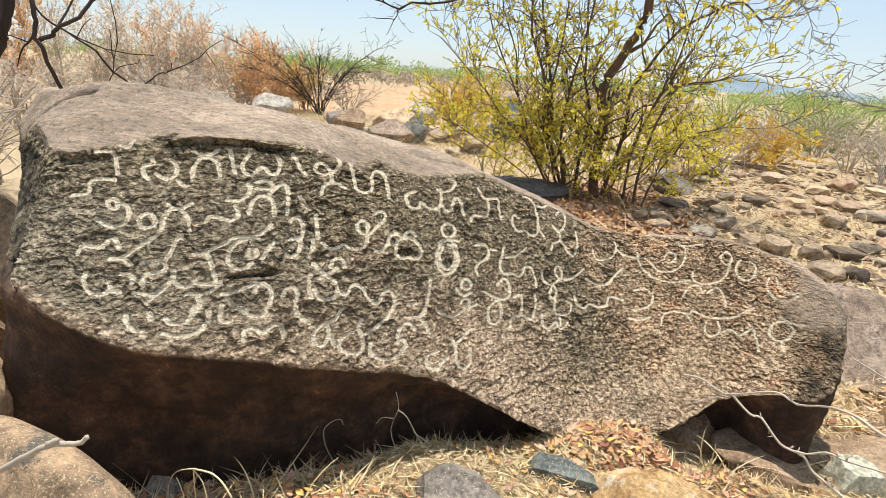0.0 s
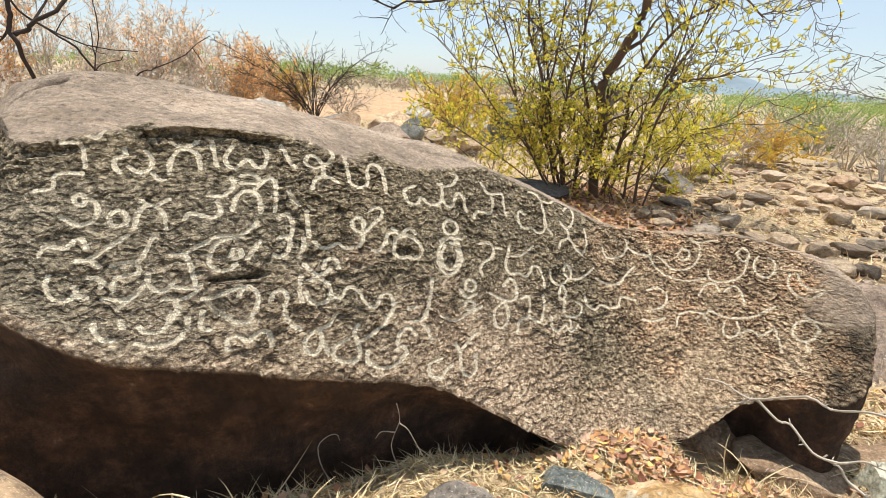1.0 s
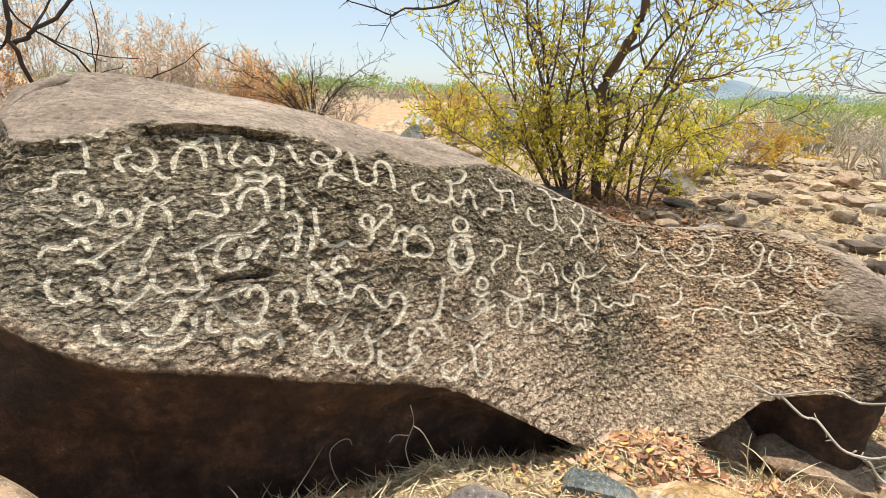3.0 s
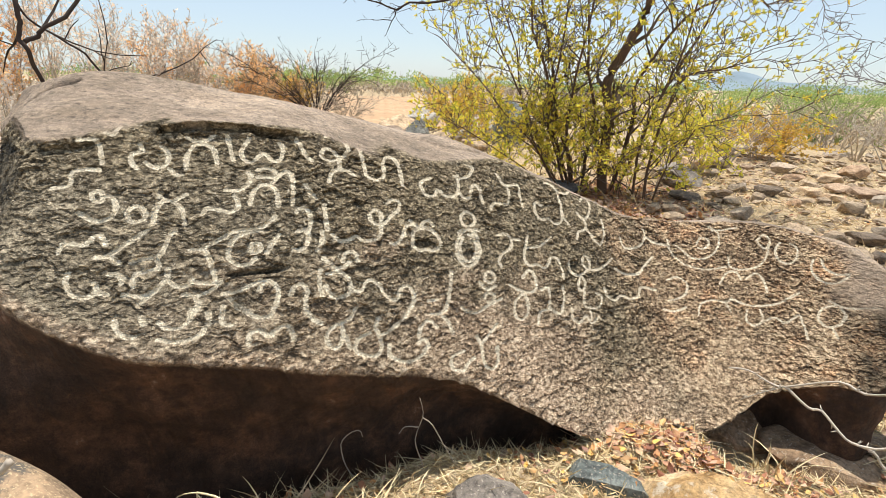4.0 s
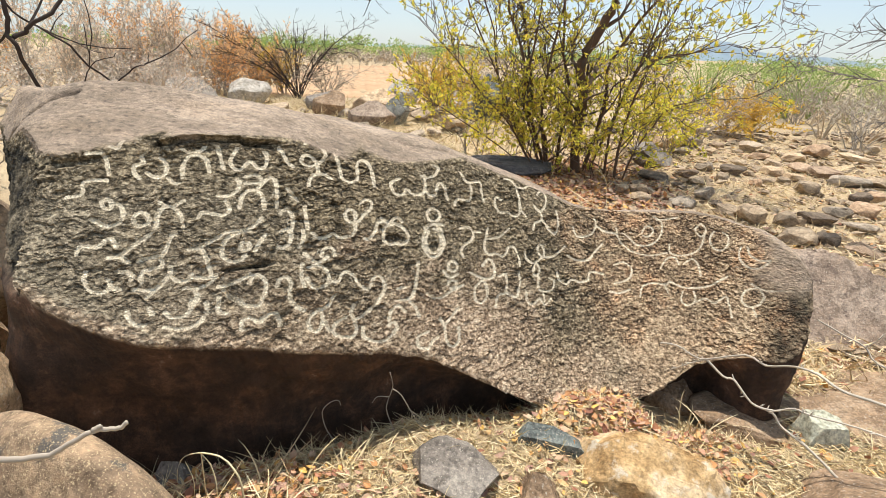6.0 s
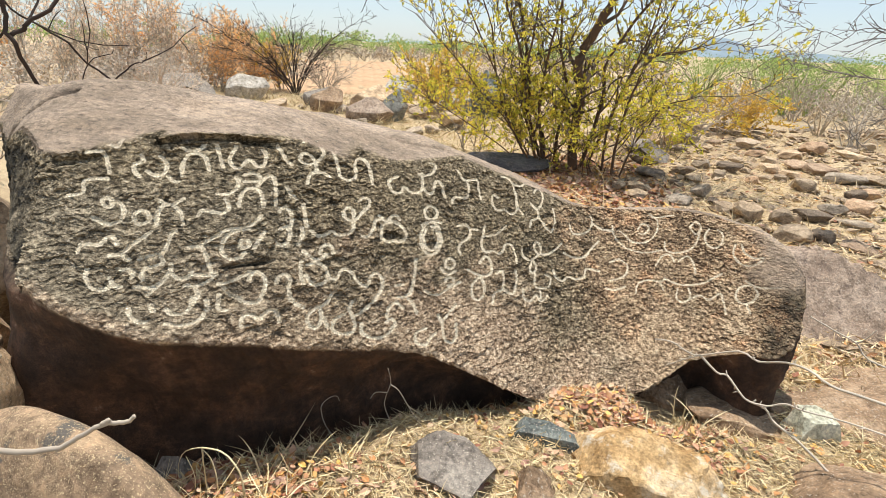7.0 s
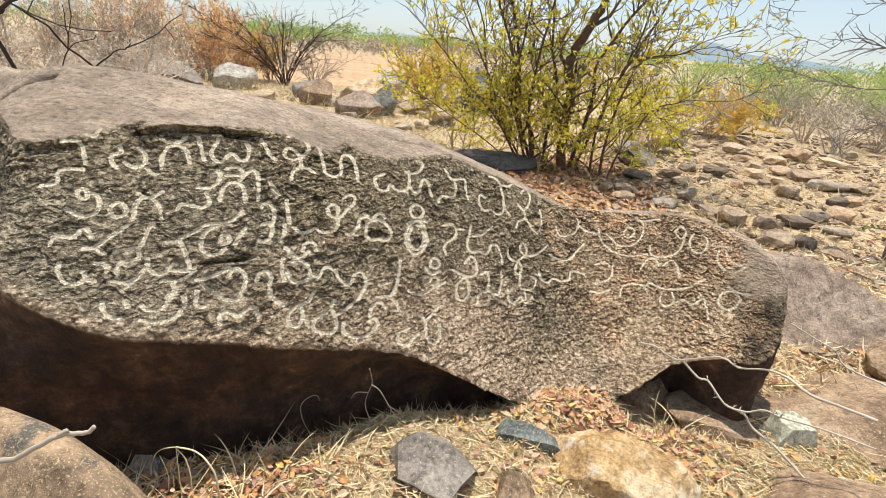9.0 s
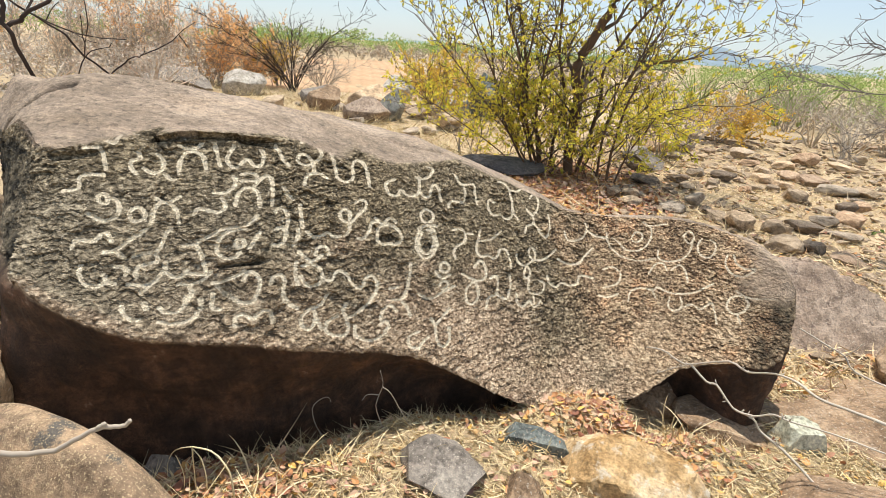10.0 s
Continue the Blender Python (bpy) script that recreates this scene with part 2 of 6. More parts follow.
    dust = noise_node(n, l, 420, 2, 0.6, co)
    col = mix(n, l, 0.75, col, ramp(n, l, dust, [(0.34, (0.45, 0.45, 0.45)), (0.5, (0.95, 0.95, 0.95)), (0.64, (1.6, 1.57, 1.5))]), "MULTIPLY")
    l.new(col, b.inputs["Base Color"])
    height = math_node(n, l, "MULTIPLY", tone, patina)
    height = math_node(n, l, "MULTIPLY_ADD", streak, 0.55, height)
    bump(n, l, b, height, 0.9, 0.007)
    return m


MAT_BOULDER = boulder_material()
MAT_STONE = stone_material("field_stone", (0.23, 0.175, 0.12), (0.44, 0.345, 0.24), (0.62, 0.51, 0.38))
MAT_PALE = stone_material("pale_stone", (0.30, 0.27, 0.22), (0.46, 0.42, 0.36), (0.62, 0.58, 0.52), (0.16, 0.14, 0.11), vary=False)
MAT_SLAB = stone_material("brown_slab", (0.16, 0.106, 0.066), (0.295, 0.200, 0.125), (0.42, 0.31, 0.21), vary=False)
MAT_YELLOW = stone_material("ochre_stone", (0.34, 0.195, 0.075), (0.50, 0.335, 0.165), (0.64, 0.51, 0.35), (0.60, 0.52, 0.40), vary=False, flecks=(0.20, 0.13, 0.07), fleck_at=0.63)
MAT_GREEN = stone_material("green_stone", (0.36, 0.35, 0.26), (0.54, 0.54, 0.42), (0.68, 0.66, 0.55), vary=False)
MAT_BLUE = stone_material("blue_grey_stone", (0.08, 0.09, 0.085), (0.16, 0.18, 0.17), (0.27, 0.29, 0.26), vary=False)
MAT_GREY = stone_material("grey_stone", (0.14, 0.12, 0.10), (0.24, 0.21, 0.18), (0.36, 0.325, 0.28), vary=False)
MAT_LICHEN = stone_material("lichened_stone", (0.14, 0.106, 0.075), (0.33, 0.228, 0.146), (0.44, 0.315, 0.196), (0.12, 0.105, 0.088), 0.8, vary=False, flecks=(0.66, 0.51, 0.30), fleck_at=0.57, fleck_size=290)
MAT_DUSK = stone_material("grey_brown_slab", (0.21, 0.153, 0.115), (0.325, 0.247, 0.187), (0.45, 0.355, 0.278), (0.14, 0.10, 0.08), vary=False)
MAT_ASHEN = stone_material("ashen_stone", (0.16, 0.165, 0.15), (0.27, 0.275, 0.25), (0.40, 0.40, 0.37), vary=False)
MAT_CREAM_PEBBLE = stone_material("cream_pebble", (0.40, 0.34, 0.25), (0.58, 0.51, 0.39), (0.70, 0.63, 0.51), vary=False)
MAT_BLACK = stone_material("dark_slab", (0.06, 0.055, 0.055), (0.11, 0.10, 0.10), (0.17, 0.155, 0.15), vary=False)
MAT_BARK = plant_material("bark", [(0.085, 0.052, 0.036), (0.17, 0.105, 0.068)], 0.9)
MAT_BARK_DARK = plant_material("dark_bark", [(0.035, 0.026, 0.022), (0.07, 0.05, 0.04)], 0.9)
MAT_TWIG = plant_material("dry_twig", [(0.27, 0.225, 0.18), (0.46, 0.39, 0.31)], 0.9)
MAT_TWIG_MID = plant_material("brown_twig", [(0.075, 0.054, 0.042), (0.18, 0.135, 0.10)], 0.9)
MAT_GREY_TWIG = plant_material("grey_twig", [(0.13, 0.115, 0.11), (0.24, 0.21, 0.195)], 0.9)
MAT_PALE_TWIG = plant_material("bleached_twig", [(0.40, 0.345, 0.28), (0.58, 0.52, 0.43)], 0.9)
MAT_LEAF = plant_material("yellow_green_leaf", [(0.46, 0.50, 0.07), (0.74, 0.66, 0.09), (0.88, 0.76, 0.11), (0.90, 0.68, 0.11)], 0.5, 0.55)
MAT_DARK_LEAF = plant_material("dark_green_leaf", [(0.10, 0.16, 0.05), (0.18, 0.26, 0.07), (0.26, 0.32, 0.09)], 0.5, 0.3)
MAT_OCHRE = plant_material("ochre_leaf", [(0.66, 0.40, 0.07), (0.80, 0.56, 0.11), (0.70, 0.55, 0.12)], 0.6, 0.35)
MAT_ORANGE = plant_material("rust_leaf", [(0.82, 0.42, 0.16), (0.90, 0.56, 0.24), (0.92, 0.68, 0.40), (0.86, 0.52, 0.28)], 0.65, 0.5)
MAT_PINKLEAF = plant_material("faded_leaf", [(0.84, 0.70, 0.57), (0.90, 0.81, 0.69), (0.86, 0.62, 0.42)], 0.65, 0.5)
MAT_LITTER = plant_material("fallen_leaf", [(0.18, 0.075, 0.05), (0.34, 0.15, 0.085), (0.52, 0.27, 0.10), (0.36, 0.20, 0.15), (0.60, 0.42, 0.28), (0.42, 0.19, 0.11), (0.70, 0.44, 0.12), (0.48, 0.30, 0.21)], 0.6)
MAT_GOLD_STRAW = plant_material("golden_straw", [(0.57, 0.425, 0.225), (0.73, 0.575, 0.345), (0.83, 0.70, 0.465), (0.49, 0.33, 0.18)], 0.7)
MAT_STRAW = plant_material("straw", [(0.50, 0.37, 0.185), (0.65, 0.53, 0.305), (0.77, 0.66, 0.42), (0.42, 0.28, 0.15)], 0.7)
MAT_WOOD_GREEN = plant_material("acacia_green", [(0.20, 0.32, 0.08), (0.30, 0.42, 0.12), (0.40, 0.48, 0.16), (0.42, 0.40, 0.18)], 0.8, 0.45)
MAT_PALE_SCRUB = plant_material("pale_scrub", [(0.52, 0.46, 0.39), (0.66, 0.58, 0.49), (0.62, 0.47, 0.36)], 0.85, 0.3)
MAT_WOOD_GREY = plant_material("dry_scrub", [(0.34, 0.29, 0.23), (0.46, 0.40, 0.31), (0.50, 0.38, 0.24)], 0.85)


def ground_material():
    m, n, l, b = nodes("dry_earth", 0.95)
    co = n.new("ShaderNodeTexCoord").outputs["Object"]
    big = noise_node(n, l, 0.8, 6, 0.65, co)
    col = ramp(n, l, big, [(0.3, (0.31, 0.228, 0.14)), (0.5, (0.455, 0.348, 0.215)), (0.7, (0.57, 0.45, 0.295))])
    straw = noise_node(n, l, 38, 6, 0.8, co)
    col = mix(n, l, 0.9, col, ramp(n, l, straw, [(0.3, (0.45, 0.42, 0.4)), (0.5, (0.95, 0.95, 0.95)), (0.7, (1.35, 1.32, 1.25))]), "MULTIPLY")
    far = noise_node(n, l, 0.05, 5, 0.6, co)
    col = mix(n, l, ramp(n, l, far, [(0.45, K), (0.65, (0.6, 0.6, 0.6))]), col, (0.30, 0.24, 0.15))
    l.new(col, b.inputs["Base Color"])
    bump(n, l, b, straw, 0.7, 0.02)
    return m


def field_material():
    m, n, l, b = nodes("ploughed_soil", 0.95)
    co = n.new("ShaderNodeTexCoord").outputs["Object"]
    col = ramp(n, l, noise_node(n, l, 0.7, 5, 0.6, co), [(0.3, (0.40, 0.25, 0.14)), (0.7, (0.52, 0.35, 0.21))])
    col = mix(n, l, 0.6, col, ramp(n, l, noise_node(n, l, 9, 4, 0.7, co), [(0.3, (0.7, 0.7, 0.7)), (0.7, (1.2, 1.2, 1.2))]), "MULTIPLY")
    l.new(col, b.inputs["Base Color"])
    return m


MAT_GROUND = ground_material()
MAT_FIELD = field_material()


# self-lit colour for the distance: daylight and haze are put into it
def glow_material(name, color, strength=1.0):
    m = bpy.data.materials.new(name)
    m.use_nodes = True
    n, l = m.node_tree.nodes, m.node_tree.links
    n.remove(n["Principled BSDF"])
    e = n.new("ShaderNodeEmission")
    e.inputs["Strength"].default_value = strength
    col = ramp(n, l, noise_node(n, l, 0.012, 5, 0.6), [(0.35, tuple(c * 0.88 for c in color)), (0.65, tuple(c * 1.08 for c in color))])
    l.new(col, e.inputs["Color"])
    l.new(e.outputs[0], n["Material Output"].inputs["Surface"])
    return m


# ---- ground, field, distance ----
def make_ground():
    """One sheet from under the camera to the horizon, finer near the boulder."""
    rad = np.concatenate([[0], np.geomspace(0.25, 4500, 150)])
    ang = np.radians(np.concatenate([np.linspace(-150, -70, 14)[:-1], np.linspace(-70, 70, 180), np.linspace(70, 210, 24)[1:-1]]))
    r, a = np.meshgrid(rad[1:], ang, indexing="ij")
    x, y = 0.3 + r * np.sin(a), 1.0 + r * np.cos(a)
    z = ground_z(x, y)
    na = len(ang)
    verts = [(0.3, 1.0, gz(0.3, 1.0))] + list(zip(x.ravel(), y.ravel(), z.ravel()))
    faces = [(0, 1 + (k + 1) % na, 1 + k) for k in range(na)]
    for i in range(len(rad) - 2):
        for k in range(na):
            k2 = (k + 1) % na
            faces.append((1 + i * na + k, 1 + i * na + k2, 1 + (i + 1) * na + k2, 1 + (i + 1) * na + k))
    put("ground", mesh_of("ground", verts, faces, MAT_GROUND, True), None, "dry straw-coloured earth strewn with stones", "ground", "", "structure")


def make_field():
    """The ploughed plot: furrows run away from the boulder."""
    us, vs = np.linspace(-2.9, 2.9, 169), np.linspace(0, 26, 60)
    u, v = np.meshgrid(us, vs, indexing="ij")
    ax, ay = -0.335, 0.942
    x, y = -5.4 + u * ay + v * ax, 15.2 - u * ax + v * ay
    z = ground_z(x, y) + 0.02 - 0.1 * (np.abs(u) > 2.85) - 0.1 * (v < 0.3) + 0.018 * np.sin(u * 2 * np.pi / 0.5 + 0.5 * np.sin(v * 0.3))
    nv = len(vs)
    faces = [(i * nv + j, (i + 1) * nv + j, (i + 1) * nv + j + 1, i * nv + j + 1) for i in range(len(us) - 1) for j in range(nv - 1)]
    put("field", mesh_of("field", zip(x.ravel(), y.ravel(), z.ravel()), faces, MAT_FIELD, True), None, "bare tan ploughed field with furrows", "field", "", "structure")


def make_hill(name, bearing0, bearing1, dist, height, seed, color, rough):
    """A far ridge: a solid wedge with an uneven skyline, its haze painted as a glow."""
    k = 120
    verts, faces = [], []
    b = np.radians(np.linspace(bearing0, bearing1, k))
    s = np.linspace(0, 1, k)
    h = height(s) + rough * fbm(np.stack([s * 14, 0 * s, 0 * s], 1), 1.0, 4, seed) * np.minimum(1, 8 * np.minimum(s, 1 - s))
    for j in range(k):
        for d, z in ((dist * 0.93, -12.0), (dist, h[j]), (dist * 1.1, -12.0)):
            verts.append((d * math.sin(b[j]), d * math.cos(b[j]), z))
    for j in range(k - 1):
        for q in (0, 1):
            faces.append((3 * j + q, 3 * j + 3 + q, 3 * j + 4 + q, 3 * j + 1 + q))
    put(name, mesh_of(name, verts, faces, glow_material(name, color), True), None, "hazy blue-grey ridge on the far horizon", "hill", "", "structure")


make_ground()
make_field()
# paler with distance: the haze is painted into each glowing colour
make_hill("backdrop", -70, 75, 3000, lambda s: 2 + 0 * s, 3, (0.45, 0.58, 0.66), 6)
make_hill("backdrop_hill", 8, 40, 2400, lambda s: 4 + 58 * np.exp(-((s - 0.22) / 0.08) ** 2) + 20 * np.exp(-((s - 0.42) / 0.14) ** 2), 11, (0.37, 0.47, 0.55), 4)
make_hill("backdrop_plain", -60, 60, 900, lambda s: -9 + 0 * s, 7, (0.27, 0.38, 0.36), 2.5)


# ---- the carved script, as it lies on a tilted plane before the face ----
UPHILL, INWARD = Vector((0, 0.423, 0.906)), Vector((0, 0.906, -0.423))
STROKES = []


def bezier(pts, per=6):
    """A smooth path through the points."""
    p = [Vector(q) for q in pts]
    out = []
    for i in range(len(p) - 1):
        a, b, c, d = p[max(i - 1, 0)], p[i], p[i + 1], p[min(i + 2, len(p) - 1)]
        for k in range(per):
            t = k / per
            out.append(0.5 * (2 * b + (c - a) * t + (2 * a - 5 * b + 4 * c - d) * t * t + (3 * b - a - 3 * c + d) * t**3))
    return out + [p[-1]]


def letter(x, z, strokes, wide=0.0155, depth=1.0):
    """One letter: strokes in millimetres about (x, z)."""
    for st in strokes.split("/"):
        path = [Vector((x + float(q.split(",")[0]) / 1000, 0, z + float(q.split(",")[1]) / 1000)) for q in st.split()]
        STROKES.append((bezier(path, 8), wide, depth * (1.0 if x < 0.7 else 0.8)))


letter(-0.888, 1.517, "-38,-75 -3,-60 -13,-31 -2,-17 39,-9 / -35,63 -3,71 17,49 37,8")
letter(-0.869, 1.631, "-13,-17 9,-18 4,8 0,27")
letter(-0.795, 1.563, "-6,36 5,17 -10,2 -3,-21 14,-35")
letter(-0.772, 1.669, "-25,-26 0,-25 -3,-3 16,17 12,36")
letter(-0.733, 1.557, "-38,-8 -15,-18 2,-7 1,18 -11,36 -24,45 / 12,-14 32,-28 41,-24")
letter(-0.681, 1.622, "-38,22 -18,18 5,29 11,52 / -9,-71 -18,-29 -13,3 5,13 28,1 46,-38")
letter(-0.623, 1.641, "-18,38 1,-3 16,-35")
letter(-0.563, 1.665, "-33,54 -32,14 -36,-27 -20,-52 -5,-49 3,-28 12,-16 36,-36 48,-21 43,15 26,36 -9,56 -33,54")
letter(-0.474, 1.689, "-28,39 -6,7 8,-16 26,-30")
letter(-0.399, 1.695, "-47,72 -49,102 0,74 24,45 18,10 0,-13 -23,-17 -34,-1 -30,20 -12,22 6,3 20,-41 / 4,-93 4,-57 20,-41 39,-38 59,-48")
letter(-0.282, 1.706, "-86,78 -49,7 -30,-46 -1,-55 12,-32 3,14 7,46 29,39 48,4 66,-55")
letter(-0.065, 1.704, "-83,4 -105,-26 -85,-63 -61,-60 -53,-34 -31,-50 -5,-44 6,-16 -6,46 / 13,98 37,93 31,57 7,36 -15,36 / 6,-16 27,-39 45,-28 46,13 57,27 75,4 92,-39")
letter(0.102, 1.729, "-44,73 -20,41 -1,33 11,-29 -6,-47 -37,-50 -46,-82 / -2,38 35,51 49,9 61,-37")
letter(0.284, 1.737, "-48,-14 -73,-10 -71,-49 -46,-75 -15,-66 9,-79 31,-70 36,-32 12,62 -20,97 -45,97 / 11,68 47,73 67,106 / 37,-41 69,-69")
letter(0.415, 1.713, "-19,82 0,119 23,87 23,40 -2,-4 -35,19 / -2,-4 8,-45 -21,-69 -24,-103 / 8,-45 42,-74")
letter(0.483, 1.655, "11,77 23,10 12,-41 -13,-35 -33,-11")
letter(0.692, 1.679, "-103,-8 -82,-48 -37,-45 3,-16 14,32 3,61 / 15,23 62,2 125,0")
letter(-0.811, 1.416, "-3,20 -13,34 -28,27 -16,8 -1,8 -1,22 15,22 30,0 32,-26 17,-42 2,-43 -33,-29")
letter(-0.741, 1.406, "-14,6 -4,19 11,14 22,-6 12,-22 -3,-21 -13,-2 -10,12")
letter(-0.685, 1.440, "-29,22 -10,13 6,22 19,41 / -15,-52 -23,-16 -17,8 2,13 24,-5 43,-47")
letter(-0.586, 1.463, "-35,-31 -29,-11 -4,-11 16,-12 25,5 18,26 9,36")
letter(-0.572, 1.542, "-25,-30 -3,-25 12,-5 12,25 4,35")
letter(-0.512, 1.555, "-28,-74 -31,-33 -22,-11 -5,-5 13,-20 28,-64 / -41,36 -21,48 -4,40 2,17 -5,-5 / 2,17 15,47 33,38 47,-11 56,-53 / -34,13 -5,22")
letter(-0.429, 1.555, "-17,19 0,0 17,-19")
letter(-0.379, 1.485, "-12,38 -1,0 13,-39")
letter(-0.422, 1.472, "-22,11 -13,30 4,18 16,-14 16,-45")
letter(-0.231, 1.512, "-15,60 -4,78 15,72 17,46 2,17 -8,-8 -21,-18 -40,-11 -49,10 -41,30 -24,21 -16,-19 -11,-49 -20,-70 / 21,-69 36,-65 46,-31 46,-4 64,9")
letter(-0.132, 1.491, "-29,-8 -24,13 5,28 34,13 51,-17 40,-45 16,-46 -1,-54 -23,-38 -27,-7 / -45,41 -20,26 0,54 22,41")
letter(-0.008, 1.534, "-13,80 9,71 16,44 2,23 -19,26 -29,54 -20,76 -9,81 / -10,8 -24,-19 -26,-61 -10,-104 17,-121 41,-102 47,-59 32,-14 10,11 -14,7")
letter(-0.000, 1.497, "-35,31 -8,52 27,52 / -20,16 -24,-22 -9,-58 11,-67 26,-48 26,-11 13,24 -6,31")
letter(-0.307, 1.432, "-45,1 -29,-11 -7,-7 9,11 26,1 46,5")
letter(0.127, 1.518, "-36,34 -11,46 13,34 15,-4 -11,-34 -19,-61 -7,-84 / 11,33 44,36")
letter(0.257, 1.508, "-60,70 -62,30 -61,-20 -41,-46 -13,-36 12,-44 27,-33 36,1 60,5 82,-30 94,-77 / -59,19 -35,29 -6,43 26,88")
letter(0.441, 1.487, "-74,24 -63,-14 -35,-30 -7,-12 16,20 6,53 -13,58 -17,30 7,7 52,15 85,41 117,81 / -20,-30 -28,-68 -10,-86 2,-58 -17,-29")
letter(0.465, 1.331, "-26,70 -20,22 8,5 46,18 52,59 24,70 / -72,-8 -61,-47 -30,-56 -8,-28 18,-52 46,-21 / 8,8 16,-40")
letter(0.642, 1.468, "-113,-36 -103,-69 -66,-83 -41,-60 2,-67 38,-48 49,-10 117,-11 / -70,55 -22,40 36,51 67,94 106,145")
letter(-0.805, 1.313, "-32,-31 -33,-10 -19,-4 4,-3 13,19 24,26 43,3")
letter(-0.737, 1.305, "-32,-21 -11,-13 7,19 33,60 / -11,-13 14,-31")
letter(-0.673, 1.298, "-34,-15 -14,-3 5,4 12,22 12,66 18,77 / 5,4 17,-19 7,-29 -14,-41 -15,-67")
letter(-0.557, 1.352, "-58,-19 -34,-9 -13,19 10,48 55,68 75,109 / -34,-9 -14,-40 2,-72 12,-95")
letter(-0.509, 1.355, "10,58 -27,36 -37,6 -30,-28 -9,-44 11,-39 20,-19 / 5,-3 1,16 15,20 22,4 14,-7 4,0")
letter(-0.400, 1.404, "-28,20 -14,32 0,10 0,-16 -11,-34 -24,-28 / 22,35 30,7 26,-25")
letter(-0.468, 1.379, "5,29 0,-2 -5,-27")
letter(-0.758, 1.206, "-43,32 -38,10 -20,-14 0,-20 14,-14 19,0 8,17 / 22,-3 39,-7")
letter(-0.717, 1.242, "-17,5 -4,7 10,0 11,-13")
letter(-0.675, 1.253, "-8,-29 -13,-4 0,11 21,22")
letter(-0.656, 1.212, "-36,-9 -5,-8 15,11 21,39 / 7,-5 -3,-29")
letter(-0.592, 1.255, "-46,21 -37,-5 -18,-18 -2,-12 5,7 / 6,-3 40,-1 54,11")
letter(-0.562, 1.209, "-29,9 -5,12 14,28 27,51 / -8,8 3,-15 -2,-39 -1,-54")
letter(-0.583, 1.152, "16,32 18,6 10,-15 -14,-18 -30,-5")
letter(-0.560, 1.116, "-42,-11 -19,-14 7,-8 25,10 28,23")
letter(-0.666, 1.118, "-20,21 -10,2 6,-12 24,-11")
letter(-0.587, 1.156, "-60,-2 -49,-18 / 50,25 59,-5")
letter(-0.464, 1.236, "-59,-5 -40,4 -15,24 -1,41 / -48,-11 -8,-40 14,-55 40,-51 45,-15 40,20 22,39 6,36 3,13")
letter(-0.363, 1.234, "-33,12 -32,36 -17,44 -2,26 -1,6 7,-22 28,-47 49,-57")
letter(-0.503, 1.171, "-12,29 -3,-12 15,-17")
letter(-0.408, 1.139, "-34,-32 -39,-5 -25,7 -3,-5 4,4 16,23 33,20 49,-12")
letter(-0.312, 1.362, "-44,-1 -28,-13 -10,-25 7,-16 17,2 / 0,-3 2,25 21,28 34,3")
letter(-0.316, 1.288, "-38,38 -31,-1 -16,-38 / -18,29 2,39 25,27 40,1 36,-23 16,-35 0,-30 -17,-6")
letter(-0.183, 1.282, "-94,-2 -69,-3 -63,22 -54,34 -29,23 -14,0 11,-16 22,-11 25,16 35,34 54,25 67,-8 60,-40 49,-73")
letter(-0.046, 1.288, "10,97 20,31 22,-23 6,-46 -17,-49 / -32,-9 -9,-1")
letter(0.083, 1.377, "-11,-2 -13,23 6,31 21,11 8,-8 -12,2 / -26,-11 0,-32 29,-14")
letter(0.087, 1.300, "-68,-29 -39,-41 -12,-33 14,-7 52,23 / -3,13 1,32 22,30 25,10 7,1")
letter(0.210, 1.351, "-11,60 7,91 31,70 38,22 9,6 -22,13 -53,24 / -3,1 -24,-35 -16,-81 7,-94 27,-63 13,-18 -4,4")
letter(0.310, 1.332, "-41,43 -17,54 -4,14 -6,-23 -31,-38 -34,-89 / -1,-22 43,-34 50,22 40,73")
letter(-0.266, 1.157, "15,71 7,39 -18,18 -30,-8 -19,-37 2,-41 6,-11 -4,19 / 8,-7 32,-42")
letter(-0.185, 1.153, "-19,11 -40,-10 -38,-41 -11,-54 15,-49 20,-24 7,4 -8,31 -7,55 / 6,7 27,21 47,49")
letter(-0.086, 1.125, "-62,10 -55,-19 -29,-34 2,-33 24,-14 37,15 / 8,21 18,34 33,19 25,0")
letter(-0.042, 1.201, "-39,-37 -40,-5 -22,17 3,-3 / 13,34 34,13 51,-19")
letter(0.051, 1.100, "-2,31 -30,12 -24,-24 5,-29 17,-5 34,15")
letter(0.122, 1.152, "-43,32 -21,-2 -7,-50 21,-70 36,-41 26,3 / -23,6 -4,42 16,80")
letter(0.983, 1.714, "-38,-14 -22,16 7,20 17,-6 -6,-34 -35,-33 / 16,78 55,52 60,0 32,-54 -17,-84 -71,-81 -114,-44 -142,-28 / 34,61 84,69 140,82")
letter(0.918, 1.625, "-105,79 -85,18 -25,-33 62,-44 153,-19")
letter(1.186, 1.683, "13,54 41,84 63,56 42,18 15,48 / 58,31 40,-30 2,-70 -65,-88 -104,-73 -106,-31")
letter(1.306, 1.688, "-20,46 -41,5 -29,-41 6,-51 32,-23 36,22 15,43")
letter(1.431, 1.609, "-41,50 -51,3 -31,-37 12,-50 56,-15 / -17,52 -9,13 23,-11 59,-6")
letter(0.848, 1.444, "-41,66 4,85 46,59 41,15 9,-12 -35,-27 / -55,-67 -9,-71 39,-48")
letter(1.137, 1.551, "-101,-30 -70,22 -31,33 -13,-3 / 8,3 50,32 75,-3 83,-53")
